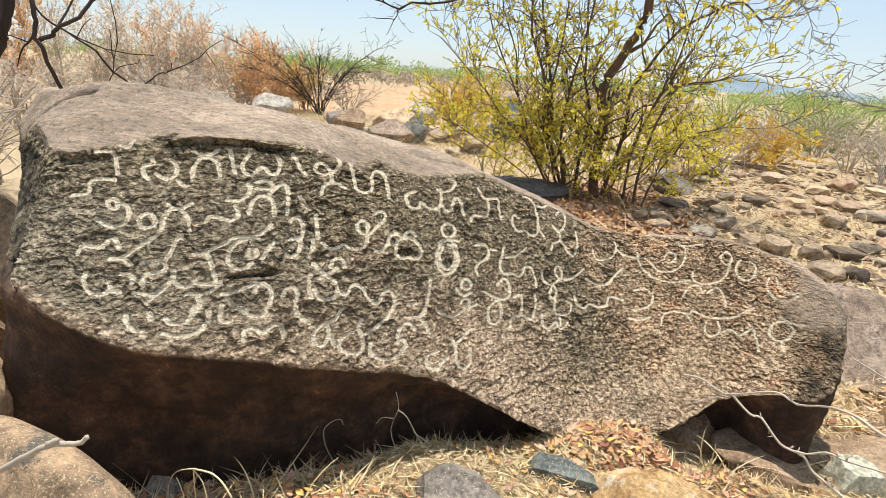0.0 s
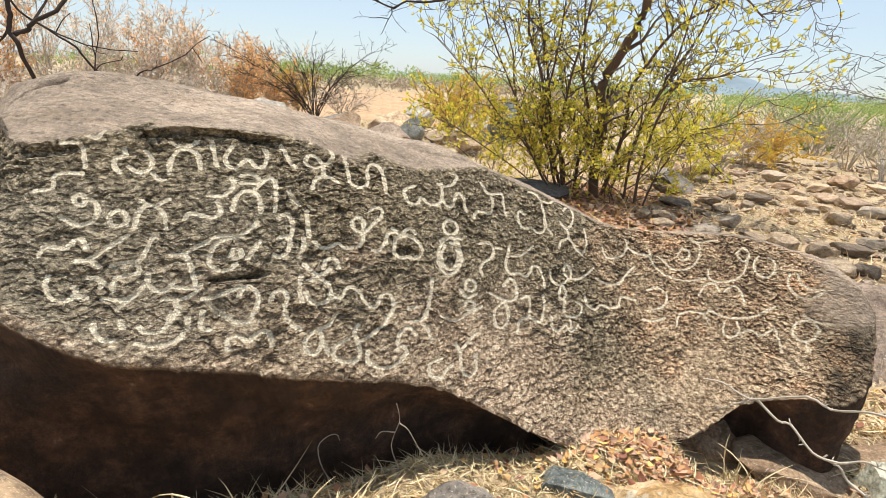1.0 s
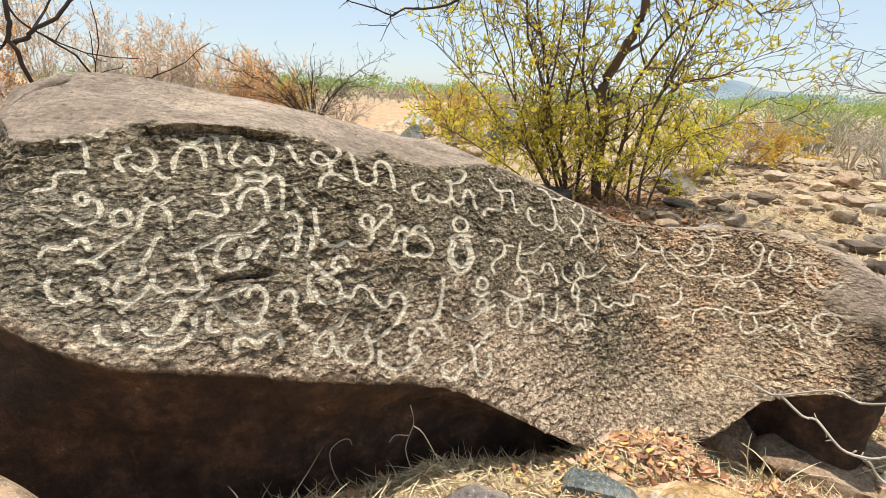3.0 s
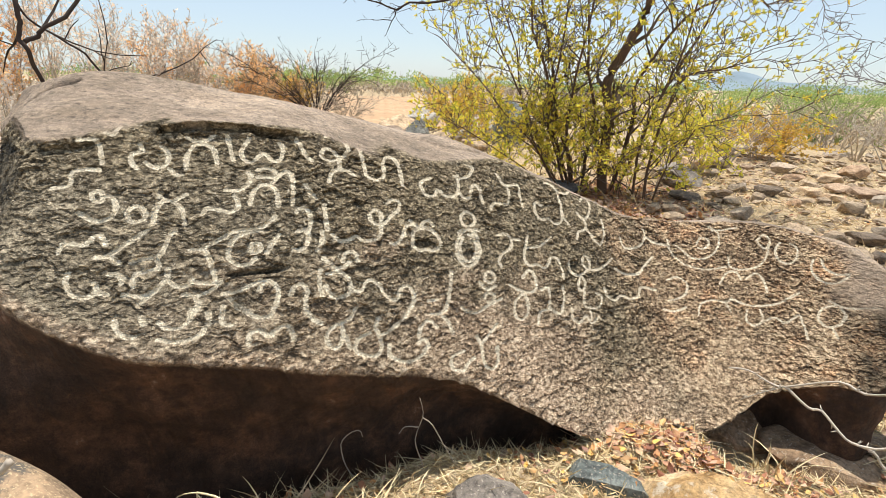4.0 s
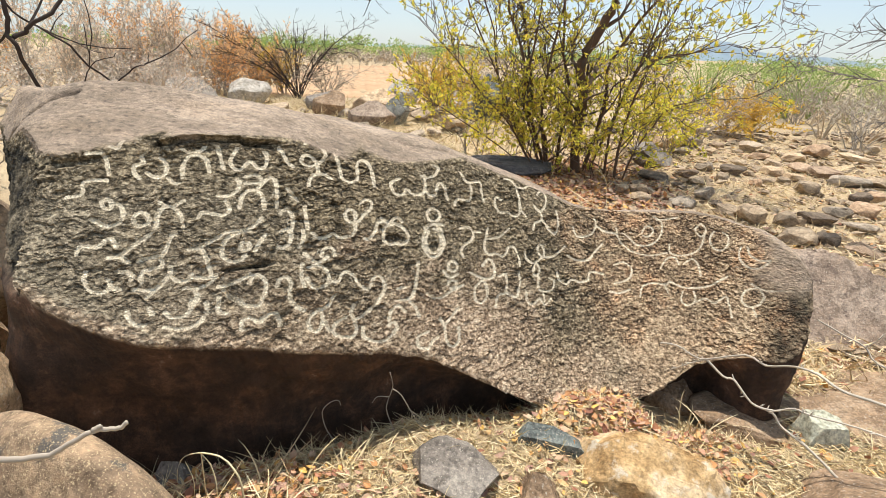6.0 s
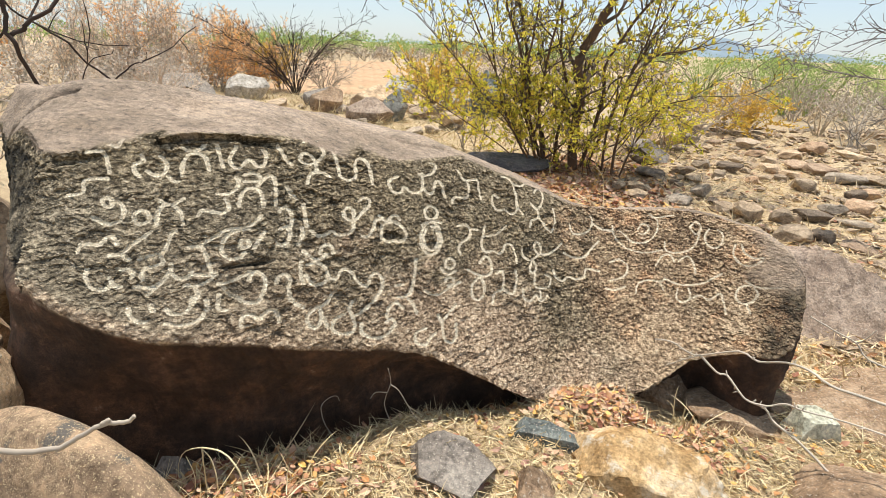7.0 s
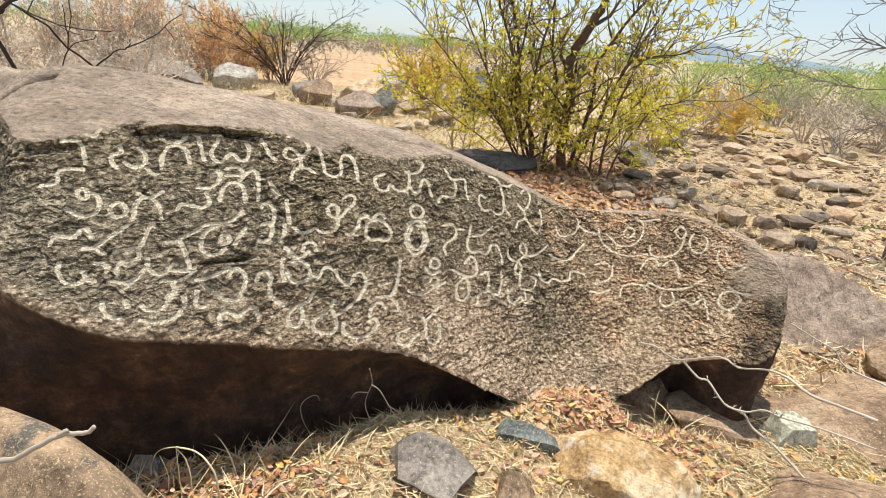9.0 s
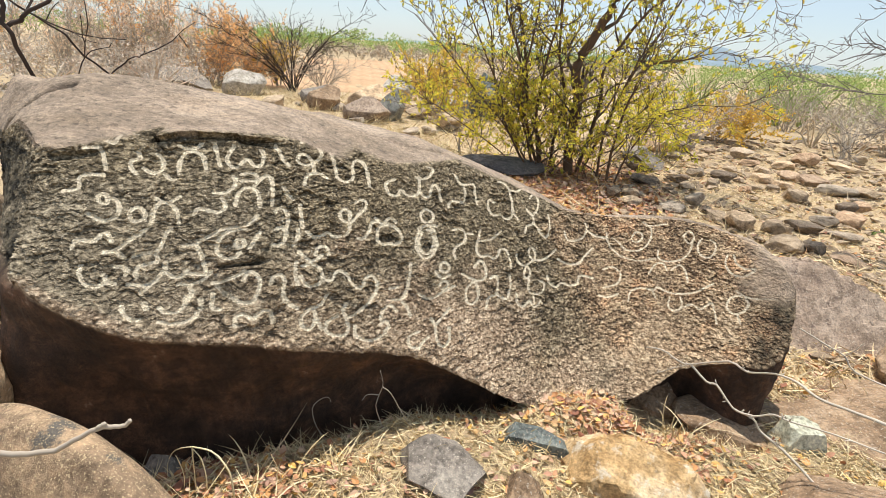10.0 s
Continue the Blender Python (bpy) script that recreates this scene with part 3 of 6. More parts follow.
letter(1.218, 1.467, "-143,-9 -69,-32 20,-19 79,17 114,44")
letter(1.021, 1.423, "-84,-58 -72,-6 -22,18 32,17 63,36 / 32,17 51,-25")
letter(1.228, 1.379, "-90,34 -96,-11 -65,-28 -35,-2 -41,42 / -35,-10 9,13 45,-3 92,32 104,-7 112,-61")
letter(1.438, 1.425, "4,44 -41,24 -58,-19 -35,-49 0,-35 20,2 10,34 / -19,59 32,35 117,48 / -20,-52 -9,-91")
letter(-0.117, 1.821, "-169,-19 -95,-49 -37,-50 35,-21 109,22 157,118", 0.009, 0.5)


# ---- the inscribed boulder ----
def station(values, x):
    """Smooth curve through the stations."""
    xs, v = np.array(BX), np.array(values, float)
    d = np.gradient(v, xs)
    i = np.clip(np.searchsorted(xs, x) - 1, 0, len(xs) - 2)
    h = xs[i + 1] - xs[i]
    t = (x - xs[i]) / h
    return (2 * t**3 - 3 * t**2 + 1) * v[i] + (t**3 - 2 * t**2 + t) * h * d[i] + (3 * t**2 - 2 * t**3) * v[i + 1] + (t**3 - t**2) * h * d[i + 1]


def chunks(p, size, seed):
    """Broken pieces on a jittered grid: a height for each, how far up in it a point lies, and the gap to the next."""
    q = p / np.array(size)
    base_cell = np.floor(q).astype(np.int64)
    best, second = np.full(len(p), 9.0), np.full(len(p), 9.0)
    height, lift = np.zeros(len(p)), np.zeros(len(p))
    for a in (-1, 0, 1):
        for b in (-1, 0, 1):
            for c in (-1, 0, 1):
                i, j, k = (base_cell + (a, b, c)).T
                h = hash3(i, j, k, seed)
                h2 = (h * 7919.0) % 1.0
                h3 = (h * 104729.0) % 1.0
                d0, d1, d2 = q[:, 0] - i - 0.1 - 0.8 * h, q[:, 1] - j - 0.1 - 0.8 * h2, q[:, 2] - k - 0.1 - 0.8 * h3
                d = d0 * d0 + d1 * d1 + d2 * d2
                closer = d < best
                second = np.where(closer, best, np.minimum(second, d))
                best = np.where(closer, d, best)
                height = np.where(closer, (h * 1299709.0) % 1.0, height)
                lift = np.where(closer, d2, lift)
    return height, lift, np.sqrt(second) - np.sqrt(best)


def stroke_mask(w, x, inside):
    """How deep the strokes are pecked at places (x, w) on the tilted plane."""
    step, x0, w0 = 0.0012, -1.1, 0.95
    grid = np.zeros((2300, 950))
    for path, wide, depth in STROKES:
        r = wide * 0.56
        k = int(r / step) + 1
        for a, b in zip(path, path[1:]):
            for f in (0.0, 0.5):
                p = a.lerp(b, f)
                rr = r * (1 + 0.3 * noise.noise(Vector((p.x * 30, p.z * 30, 5))))
                u, v = (p.x - x0) / step, (p.z - w0) / step
                i, j = int(u), int(v)
                if not (k < i < 2300 - k - 1 and k < j < 950 - k - 1):
                    continue
                d = np.hypot(np.arange(i - k, i + k + 1)[:, None] - u, np.arange(j - k, j + k + 1)[None] - v) * step
                box = grid[i - k:i + k + 1, j - k:j + k + 1]
                np.maximum(box, depth * np.clip(1.25 - d / rr * 1.1, 0, 1), out=box)
    i, j = ((x - x0) / step).astype(int).clip(0, 2299), ((w - w0) / step).astype(int).clip(0, 949)
    return grid[i, j] * inside


def make_boulder():
    nx, segs = 1130, [14, 22, 310, 44, 30, 10, 6]
    xs = np.linspace(BX[0], BX[-1], 4000)                                 # columns at even steps along the rock
    run = np.hypot(np.gradient(xs), np.gradient(0.5 * (station(LIP_Y, xs) + station(CREASE_Y, xs)))) * (0.45 + 0.55 * smooth(-1.5, -1.0, xs))
    run = np.concatenate([[0], np.cumsum(run[1:])])
    xs = np.interp(np.linspace(0, run[-1], nx), run, xs)
    ly, lz, cy, cz, ty, tz = (station(v, xs) for v in (LIP_Y, LIP_Z, CREASE_Y, CREASE_Z, TOP_Y, TOP_Z))
    end = smooth(BX[0], BX[0] + 0.3, xs) * (1 - smooth(1.5, 1.66, xs))
    tuck = 0.03 + 0.16 * end * smooth(-1.05, -0.75, xs) - 0.17 * (1 - smooth(-1.15, -0.92, xs))
    tuck = np.where(tuck > 0, tuck * (1 - 0.92 * smooth(1.22, 1.44, xs)), tuck)     # the low end stands on the ground
    full = end * smooth(-1.75, -1.0, xs) * (1 - smooth(-0.2, 1.0, xs))     # the back swells behind the high end
    ctrl = [
        (ly + tuck * 0.9, np.full(nx, -0.25)),                          # foot
        (ly + tuck, 0.35 * lz),                                          # hollow under the lip
        (ly, lz),                                                        # lip
        (cy, cz),                                                        # crease
        (ty, tz),                                                        # brow
        (ty + 0.10 + 0.30 * end + 0.35 * full, tz - 0.05 - 0.07 * end - 0.06 * full),                # back of the top
        (ty + 0.12 + 0.55 * end + 0.7 * full, 0.45 * tz),
        (ty + 0.10 + 0.40 * end + 0.7 * full, np.full(nx, -0.25)),
    ]
    rows_y, rows_z, where = [], [], []
    for k, count in enumerate(segs):
        for q in range(count + (k == len(segs) - 1)):
            f = q / count
            rows_y.append(ctrl[k][0] * (1 - f) + ctrl[k + 1][0] * f)
            rows_z.append(ctrl[k][1] * (1 - f) + ctrl[k + 1][1] * f)
            where.append(k + f)
    Y, Z, where = np.array(rows_y), np.array(rows_z), np.array(where)      # (nt, nx)
    nt = len(where)

    def soften(a, reach, times):
        for _ in range(times):
            pad = np.vstack([a[:1]] * reach + [a] + [a[-1:]] * reach)
            a = sum(pad[i:i + nt] for i in range(2 * reach + 1)) / (2 * reach + 1)
        return a

    Ys, Zs = soften(Y, 5, 2), soften(Z, 5, 2)
    keep = np.exp(-((where - 2.0) / 0.13) ** 2)[:, None] * 0.75           # the lip stays crisp
    Y, Z = Ys * (1 - keep) + Y * keep, Zs * (1 - keep) + Z * keep
    X = np.broadcast_to(xs, Y.shape).copy()
    # the high end is broken off along a leaning edge: beyond it the rock falls back, nearly upright
    zc = np.clip(Z, 0.72, 1.2) - 0.72
    edge = -0.94 - 0.34 * zc
    side = 1.115 + 0.72 * zc + 0.62 * (edge - X)
    Y = np.where((X < edge) & (where[:, None] <= 4.0) & (where[:, None] >= 2.0), np.maximum(Y, side), Y)
    # the side past that edge, painted dark as if shaded
    beyond = smooth(0.0, 0.05, edge - X) * (where[:, None] >= 1.95) * (1 - smooth(2.78, 2.93, where))[:, None]
    P = np.stack([X, Y, Z], 2)
    # outward normals
    du, dv = np.gradient(P, axis=1), np.gradient(P, axis=0)
    N = np.cross(du, dv)
    N /= np.linalg.norm(N, axis=2, keepdims=True) + 1e-9
    if N[100, nx // 2, 1] > 0:
        N = -N
    flat = P.reshape(-1, 3)
    wv = np.repeat(where, nx)
    xv = flat[:, 0]
    # the edge of the flaking wanders
    wander = fbm(flat, (5, 5, 5), 5, 21, 0.6) * 0.06
    crease_at = 2.955 + 0.045 * smooth(-0.85, -0.78, xv) * (1 - smooth(-0.45, -0.35, xv)) + wander + 0.10 * smooth(-0.15, 0.0, xv) * (1 - smooth(0.2, 0.35, xv)) + 0.5 * smooth(0.25, 0.7, xv)
    patina = smooth(-0.05, 0.02, crease_at - wv) * smooth(1.9, 2.0, wv)
    patina = np.maximum(patina, smooth(-0.80, -0.765, xv) * (1 - smooth(-0.5, -0.42, xv)) * (wv > 2.0) * (wv < 2.99))
    patina *= 1 - 0.85 * smooth(1.38, 1.50, xv + 0.06 * fbm(flat, 5, 3, 23)) * smooth(2.45, 2.75, wv + 0.1 * fbm(flat, 6, 3, 24))     # smooth shoulder at the low end
    w_up = flat @ np.array([0, 0.423, 0.906])
    brink = np.interp(xv, (-0.34, -0.286, -0.21, -0.154, -0.08, 0.0, 0.05), (1.86, 1.80, 1.772, 1.771, 1.80, 1.845, 1.90))     # here the crust ends at a pale line
    zone = smooth(-0.36, -0.28, xv) * (1 - smooth(0.03, 0.10, xv)) * (wv > 2.3)
    patina = patina * (1 - zone) + zone * smooth(0.014, -0.008, w_up - brink + 0.12 * wander)
    # everything below the lip takes the painted shade brown
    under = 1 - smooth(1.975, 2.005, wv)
    stain = smooth(1.42, 1.50, xv + 0.05 * fbm(flat, 9, 3, 48)) * (wv > 1.95) * (1 - smooth(2.45, 2.65, wv + 0.15 * fbm(flat, 7, 3, 49)))
    # painted shade and lichen on the high end's side, a dark patch at the low end
    crust_shade = (np.maximum(beyond.ravel(), 0.8 * stain) * (0.75 + 0.5 * fbm(flat, 14, 3, 47))).clip(0, 1)
    red = smooth(0.32, 1.15, xv + 0.45 * fbm(flat, 3.5, 4, 41))
    bare = smooth(0.55, 0.05, wv - 2 + 0.22 * fbm(flat, 5, 4, 31)) * (0.55 * smooth(-0.8, -0.4, xv) + 0.45 * smooth(-0.3, 0.3, xv)) * (1 - smooth(1.0, 1.4, xv))
    bare = np.maximum(bare, 0.8 * np.exp(-((xv - 1.36 + 0.05 * fbm(flat, 6, 3, 33)) / 0.07) ** 2) * smooth(2.1, 2.2, wv) * (1 - smooth(2.4, 2.6, wv)))
    bare = np.maximum(bare, 0.85 * smooth(2.07, 2.0, wv + 0.03 * fbm(flat, 9, 3, 35)))
    for px, pz, sx, sz in ((-0.23, 0.745, 0.05, 0.035), (0.37, 0.26, 0.045, 0.11), (0.02, 0.62, 0.04, 0.03)):        # bruised, whitish patches
        bare = np.maximum(bare, np.exp(-((xv - px) / sx) ** 2 - ((flat[:, 2] - pz) / sz) ** 2) * (0.7 + 0.5 * fbm(flat, 30, 3, 95)))
    bare = np.clip(bare, 0, 1)
    big = 0.022 * fbm(flat, (1.7, 1.7, 1.7), 3, 51) * (1 - 0.75 * np.exp(-((wv - 2) / 0.2) ** 2))
    # broken flakes: each leans out over the one below it; smaller grains lie on them
    on = (wv > 1.9) & (wv < 3.6)
    lay = flat[on] + 0.010 * np.stack([fbm(flat[on], 26, 3, 201 + 6 * q) for q in range(3)], 1)
    patch = smooth(-0.45, 0.35, fbm(flat[on], (7, 7, 11), 3, 211))
    coarse = smooth(0.5, 0.95, xv[on])                                   # the low end is granular rather than flaky
    slab, slab_y, _ = chunks(lay, (0.060, 0.060, 0.034), 221)
    flake, flake_y, flake_gap = chunks(lay, (0.027, 0.027, 0.018), 231)
    grit, grit_y, _ = chunks(lay, (0.0125, 0.0125, 0.0105), 241)
    r = patch * (1 - 0.6 * coarse) * (0.0100 * (slab - 0.5) - 0.0052 * slab_y)
    r = r + (0.45 + 0.55 * patch) * (0.0070 * (flake - 0.5) - 0.0034 * flake_y) * (1 - 0.25 * coarse)
    r = r + (1 + 0.5 * coarse) * (0.0036 * (grit - 0.5) - 0.0012 * grit_y)
    # tone by piece: darker in the gaps and towards each flake's top
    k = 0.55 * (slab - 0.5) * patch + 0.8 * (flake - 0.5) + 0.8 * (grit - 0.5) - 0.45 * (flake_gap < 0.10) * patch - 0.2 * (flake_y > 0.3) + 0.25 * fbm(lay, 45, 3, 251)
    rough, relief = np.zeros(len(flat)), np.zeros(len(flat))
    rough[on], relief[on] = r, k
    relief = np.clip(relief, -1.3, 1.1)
    # the strokes, pecked a little into the face
    pecked = stroke_mask(flat @ np.array([0, 0.423, 0.906]), xv, (wv > 1.98) & (wv < 3.3) & ~((xv > -0.83) & (xv < -0.5) & (wv > 2.92)))
    film = 0.55 * smooth(-0.25, -0.65, xv + 0.2 * fbm(flat, 4, 3, 45)) * (1 - smooth(2.5, 2.75, wv + 0.1 * fbm(flat, 4, 3, 46)))
    relief = relief * (1 - 0.55 * film)
    scale = np.stack([flat[:, 0], flat[:, 1] * 1.6, flat[:, 2] * 2.5], 1)
    calm = (0.002 + 0.007 * under) * fbm(flat, (12, 12, 12), 5, 81, 0.6) + 0.0030 * (1 - under) * np.abs(fbm(scale, (34, 34, 34), 4, 83, 0.65))
    lipjag = 0.010 * fbm(flat, (16, 16, 16), 4, 91, 0.6) * np.exp(-((wv - 2.0) / 0.06) ** 2)
    disp = lipjag + big + patina * (1 - 0.4 * bare) * (1 - 0.65 * np.clip(pecked, 0, 1)) * (1 - 0.4 * film) * rough + (1 - patina) * calm - 0.0028 * np.clip(pecked, 0, 1)
    # the broken step under the crease, the crack and the notch in the face, the groove over the brow
    lid = smooth(-0.785, -0.765, xv) * (1 - smooth(-0.64, -0.46, xv))
    jag = 0.02 * fbm(flat, (14, 1, 1), 3, 85)
    step = smooth(2.928, 2.948, wv + jag) * (1 - smooth(2.984, 2.99, wv + jag)) * lid
    brow = smooth(2.984, 2.992, wv + jag) * (1 - smooth(2.992, 3.45, wv + jag)) * lid
    step2 = smooth(2.84, 2.90, wv + jag) * (1 - smooth(2.92, 2.94, wv + jag)) * smooth(-1.04, -0.99, xv) * (1 - smooth(-0.92, -0.85, xv))
    crack = np.exp(-((wv - 2.34 - 0.4 * (xv + 0.49)) / 0.009) ** 2) * smooth(-0.54, -0.51, xv) * (1 - smooth(-0.45, -0.41, xv))
    notch = np.exp(-((xv + 0.485 - 0.25 * (2.2 - wv)) / 0.012) ** 2) * np.exp(-((wv - 2.2) / 0.06) ** 2)
    reach = np.full(len(flat), 9.0)                                       # a split that runs over the brow and down the high end
    rim = [np.array(q) for q in ((-1.24, 1.72, 1.225), (-1.31, 1.69, 1.20), (-1.38, 1.66, 1.165), (-1.47, 1.66, 1.11), (-1.55, 1.69, 1.02))]
    for a, b in zip(rim, rim[1:]):
        f = ((flat - a) @ (b - a) / ((b - a) @ (b - a))).clip(0, 1)
        reach = np.minimum(reach, np.linalg.norm(flat - a - f[:, None] * (b - a), axis=1))
    groove = np.exp(-((reach + 0.006 * fbm(flat, 30, 3, 86)) / 0.016) ** 2)
    seam = np.exp(-((wv - 3.62 + 0.5 * (xv + 0.2)) / 0.02) ** 2) * smooth(-0.42, -0.3, xv) * (1 - smooth(-0.05, 0.05, xv))
    disp -= (0.09 * step + 0.016 * step2 + 0.03 * crack + 0.03 * notch + 0.04 * groove + 0.015 * seam)
    flat = flat + N.reshape(-1, 3) * disp[:, None]
    flat = flat + brow[:, None] * np.array([0.006, -0.055, -0.006])          # the skin juts over the step
    i, j = np.meshgrid(np.arange(nt - 1), np.arange(nx - 1), indexing="ij")
    quads = np.stack([i * nx + j, i * nx + j + 1, (i + 1) * nx + j + 1, (i + 1) * nx + j], 2).reshape(-1, 4)
    centre = [flat.reshape(nt, nx, 3)[:, e].mean(0) + np.array([d, 0, 0]) for e, d in ((0, -0.05), (-1, 0.02))]
    ends = [(k * nx, (k + 1) * nx, nt * nx) for k in range(nt - 1)] + [((k + 1) * nx + nx - 1, k * nx + nx - 1, nt * nx + 1) for k in range(nt - 1)]
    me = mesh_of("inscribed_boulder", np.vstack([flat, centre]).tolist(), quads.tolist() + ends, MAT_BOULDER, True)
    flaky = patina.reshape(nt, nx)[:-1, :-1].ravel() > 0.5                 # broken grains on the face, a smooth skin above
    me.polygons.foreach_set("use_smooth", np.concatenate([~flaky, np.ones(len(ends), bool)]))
    for name, v in (("patina", patina), ("under", under), ("red", red), ("bare", bare), ("relief", relief), ("film", film), ("pecked", pecked), ("crust_shade", crust_shade)):
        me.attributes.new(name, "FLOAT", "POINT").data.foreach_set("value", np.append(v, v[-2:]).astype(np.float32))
    ob = put("inscribed_boulder", me, None, "large weathered granite boulder with carved script, overhanging dry ground", "boulder")
    near = (where[quads[:, 0] // nx] > 1.95) & (where[quads[:, 0] // nx] < 3.5)
    return ob, flat, quads[near].tolist()


boulder, BOULDER_VERTS, BOULDER_FACES = make_boulder()


# ---- stones ----
def stone_mesh(name, seed, size, material, sub=4, rough=0.16, cuts=5, flat_top=0.0, root=1.0, keen=0.0, undercut=0.0, ripple=0.035):
    """A worn field stone: a rounded block with a few broken faces."""
    rng = random.Random(seed)
    bm = bmesh.new()
    bmesh.ops.create_icosphere(bm, subdivisions=sub, radius=1.0)
    p = np.array([v.co[:] for v in bm.verts])
    for _ in range(cuts):
        d = np.array([rng.uniform(-1, 1), rng.uniform(-1, 1), rng.uniform(-0.6, 1)])
        d /= np.linalg.norm(d)
        h = rng.uniform(0.62, 0.86) - keen
        over = np.maximum(0, p @ d - h)
        p -= np.outer(over * 0.97, d)
    if flat_top:
        p[:, 2] = np.where(p[:, 2] > 1 - flat_top, 1 - flat_top + (p[:, 2] - 1 + flat_top) * 0.15, p[:, 2])
    p[:, :2] *= (1 - undercut * smooth(0.15, -0.5, p[:, 2]))[:, None]
    off = np.array([rng.uniform(0, 50) for _ in range(3)])
    p *= (1 + rough * fbm(p + off, 1.3, 3, seed) + rough * 0.22 * fbm(p + off, 6, 3, seed + 9))[:, None]
    p *= np.array(size)
    p += (ripple * min(size) * fbm(p + off, 9 / max(size) ** 0.5, 4, seed + 20))[:, None] * np.array([0.5, 0.5, 1.6])
    low = p[:, 2] < 0
    p[low, 2] *= root                                                  # stretched foot of a tall stone
    for v, c in zip(bm.verts, p):
        v.co = c
    for f in bm.faces:
        f.smooth = True
    me = bpy.data.meshes.new(name)
    bm.to_mesh(me)
    bm.free()
    me.materials.append(material)
    me.set_sharp_from_angle(angle=radians(24))
    return me


def cut_stone(name, seed, size, material, planes, sub=5, rough=0.03, grit=0.02, lump=1.35, crisp=20):
    """A broken block: a round lump sliced by planes, each given as bearing, rise and distance from the middle."""
    rng = random.Random(seed)
    bm = bmesh.new()
    bmesh.ops.create_icosphere(bm, subdivisions=sub, radius=1.0)
    p = np.array([v.co[:] for v in bm.verts]) * lump
    for bearing, rise, h in planes:
        b, e = radians(bearing), radians(rise)
        d = np.array([math.cos(b) * math.cos(e), math.sin(b) * math.cos(e), math.sin(e)])
        p -= np.outer(np.maximum(0, p @ d - h), d)
    off = np.array([rng.uniform(0, 50) for _ in range(3)])
    p *= (1 + rough * fbm(p + off, 2.2, 3, seed))[:, None]
    p = p * np.array(size)
    p += (grit * min(size) * fbm(p + off, 45, 4, seed + 5, 0.65))[:, None] * np.array([0.7, 0.7, 1.2])
    for v, c in zip(bm.verts, p):
        v.co = c
    for f in bm.faces:
        f.smooth = True
    me = bpy.data.meshes.new(name)
    bm.to_mesh(me)
    bm.free()
    me.materials.append(material)
    me.set_sharp_from_angle(angle=radians(crisp))
    return me


def broken(name, seed, at, size, material, planes, label, turn=0.0, category="stone", lift=0.5, **how):
    x, y = at
    if category == "rock":
        how = {"lump": 1.08, "crisp": 30, "rough": 0.06, "sub": 4, **how}
    ob = put(name, cut_stone(name, seed, size, material, planes, **how), None, label, category)
    ob.matrix_world = pose(x, y, gz(x, y) + lift * size[2], 0, 0, turn)
    return ob


def stone(name, seed, at, size, material, label, turn=0.0, sink=0.25, category="stone", group="", **how):
    """One stone, sunk a little into the ground; at: x, y and the height of its bed, or None for the ground."""
    x, y, z = at
    z = gz(x, y) if z is None else z
    ob = put(name, stone_mesh(name, seed, size, material, **how), None, label, category, group)
    ob.matrix_world = pose(x, y, z + size[2] * (1 - 2 * sink), 0, 0, turn)
    return ob


# stones at the foot of the boulder
stone("foreground_boulder", 3, (-0.451, 0.737, -0.112), (0.603, 0.166, 0.845), MAT_LICHEN, "rounded tan boulder with lichen beside the inscribed rock", -11.7, 0.5, "boulder", sub=6, rough=0.012, cuts=0, ripple=0.012)
broken("grey_stone", 14, (0.215, 1.50), (0.165, 0.130, 0.100), MAT_GREY, [(-80, 62, 0.52), (88, 25, 0.80), (200, 10, 0.80), (140, 20, 0.78), (35, 28, 0.72), (-20, -15, 0.86), (-120, -25, 0.82), (250, -20, 0.84), (60, 55, 0.74)], "angular grey stone lying in dry grass", lift=0.30)
broken("ochre_stone", 25, (0.905, 1.69), (0.270, 0.175, 0.150), MAT_YELLOW, [(-70, 68, 0.58), (150, 40, 0.74), (95, 35, 0.72), (195, 25, 0.80), (225, 40, 0.80), (20, 20, 0.84), (-30, 35, 0.80), (-95, 8, 0.86), (60, 62, 0.70)], "rough ochre and white stone among straw", -14, lift=0.30, grit=0.05)
broken("blue_grey_stone", 36, (0.545, 1.775), (0.125, 0.052, 0.055), MAT_BLUE, [(-90, 72, 0.50), (-90, 10, 0.74), (90, 20, 0.75), (180, 15, 0.86), (10, 30, 0.82), (40, 40, 0.80)], "flat blue-grey stone under fallen leaves", -4, lift=0.40)
broken("green_white_stone", 47, (1.69, 2.19), (0.098, 0.080, 0.095), MAT_GREEN, [(-80, 80, 0.62), (-85, 12, 0.72), (180, 10, 0.76), (5, 12, 0.78), (95, 15, 0.75), (40, 35, 0.86), (230, 35, 0.86)], "pale greenish white block beside the boulder", 8, lift=0.45)
broken("small_brown_stone", 58, (0.510, 1.475), (0.068, 0.075, 0.070), MAT_SLAB, [(-80, 50, 0.74), (180, 20, 0.78), (10, 30, 0.8), (90, 30, 0.8)], "small brown stone half buried in straw", 0, lift=0.4)
stone("flat_brown_rock", 69, (1.75, 1.72, None), (0.46, 0.28, 0.14), MAT_SLAB, "flat brown rock lying in the dry grass", -10, 0.35, "rock", cuts=7, keen=0.14, rough=0.09, sub=5)
stone("brown_slab", 71, (2.35, 2.50, None), (0.75, 0.55, 0.13), MAT_SLAB, "broad brown rock slab level with the ground", 15, 0.35, "rock", flat_top=0.35, sub=5, cuts=7, keen=0.14, rough=0.10)
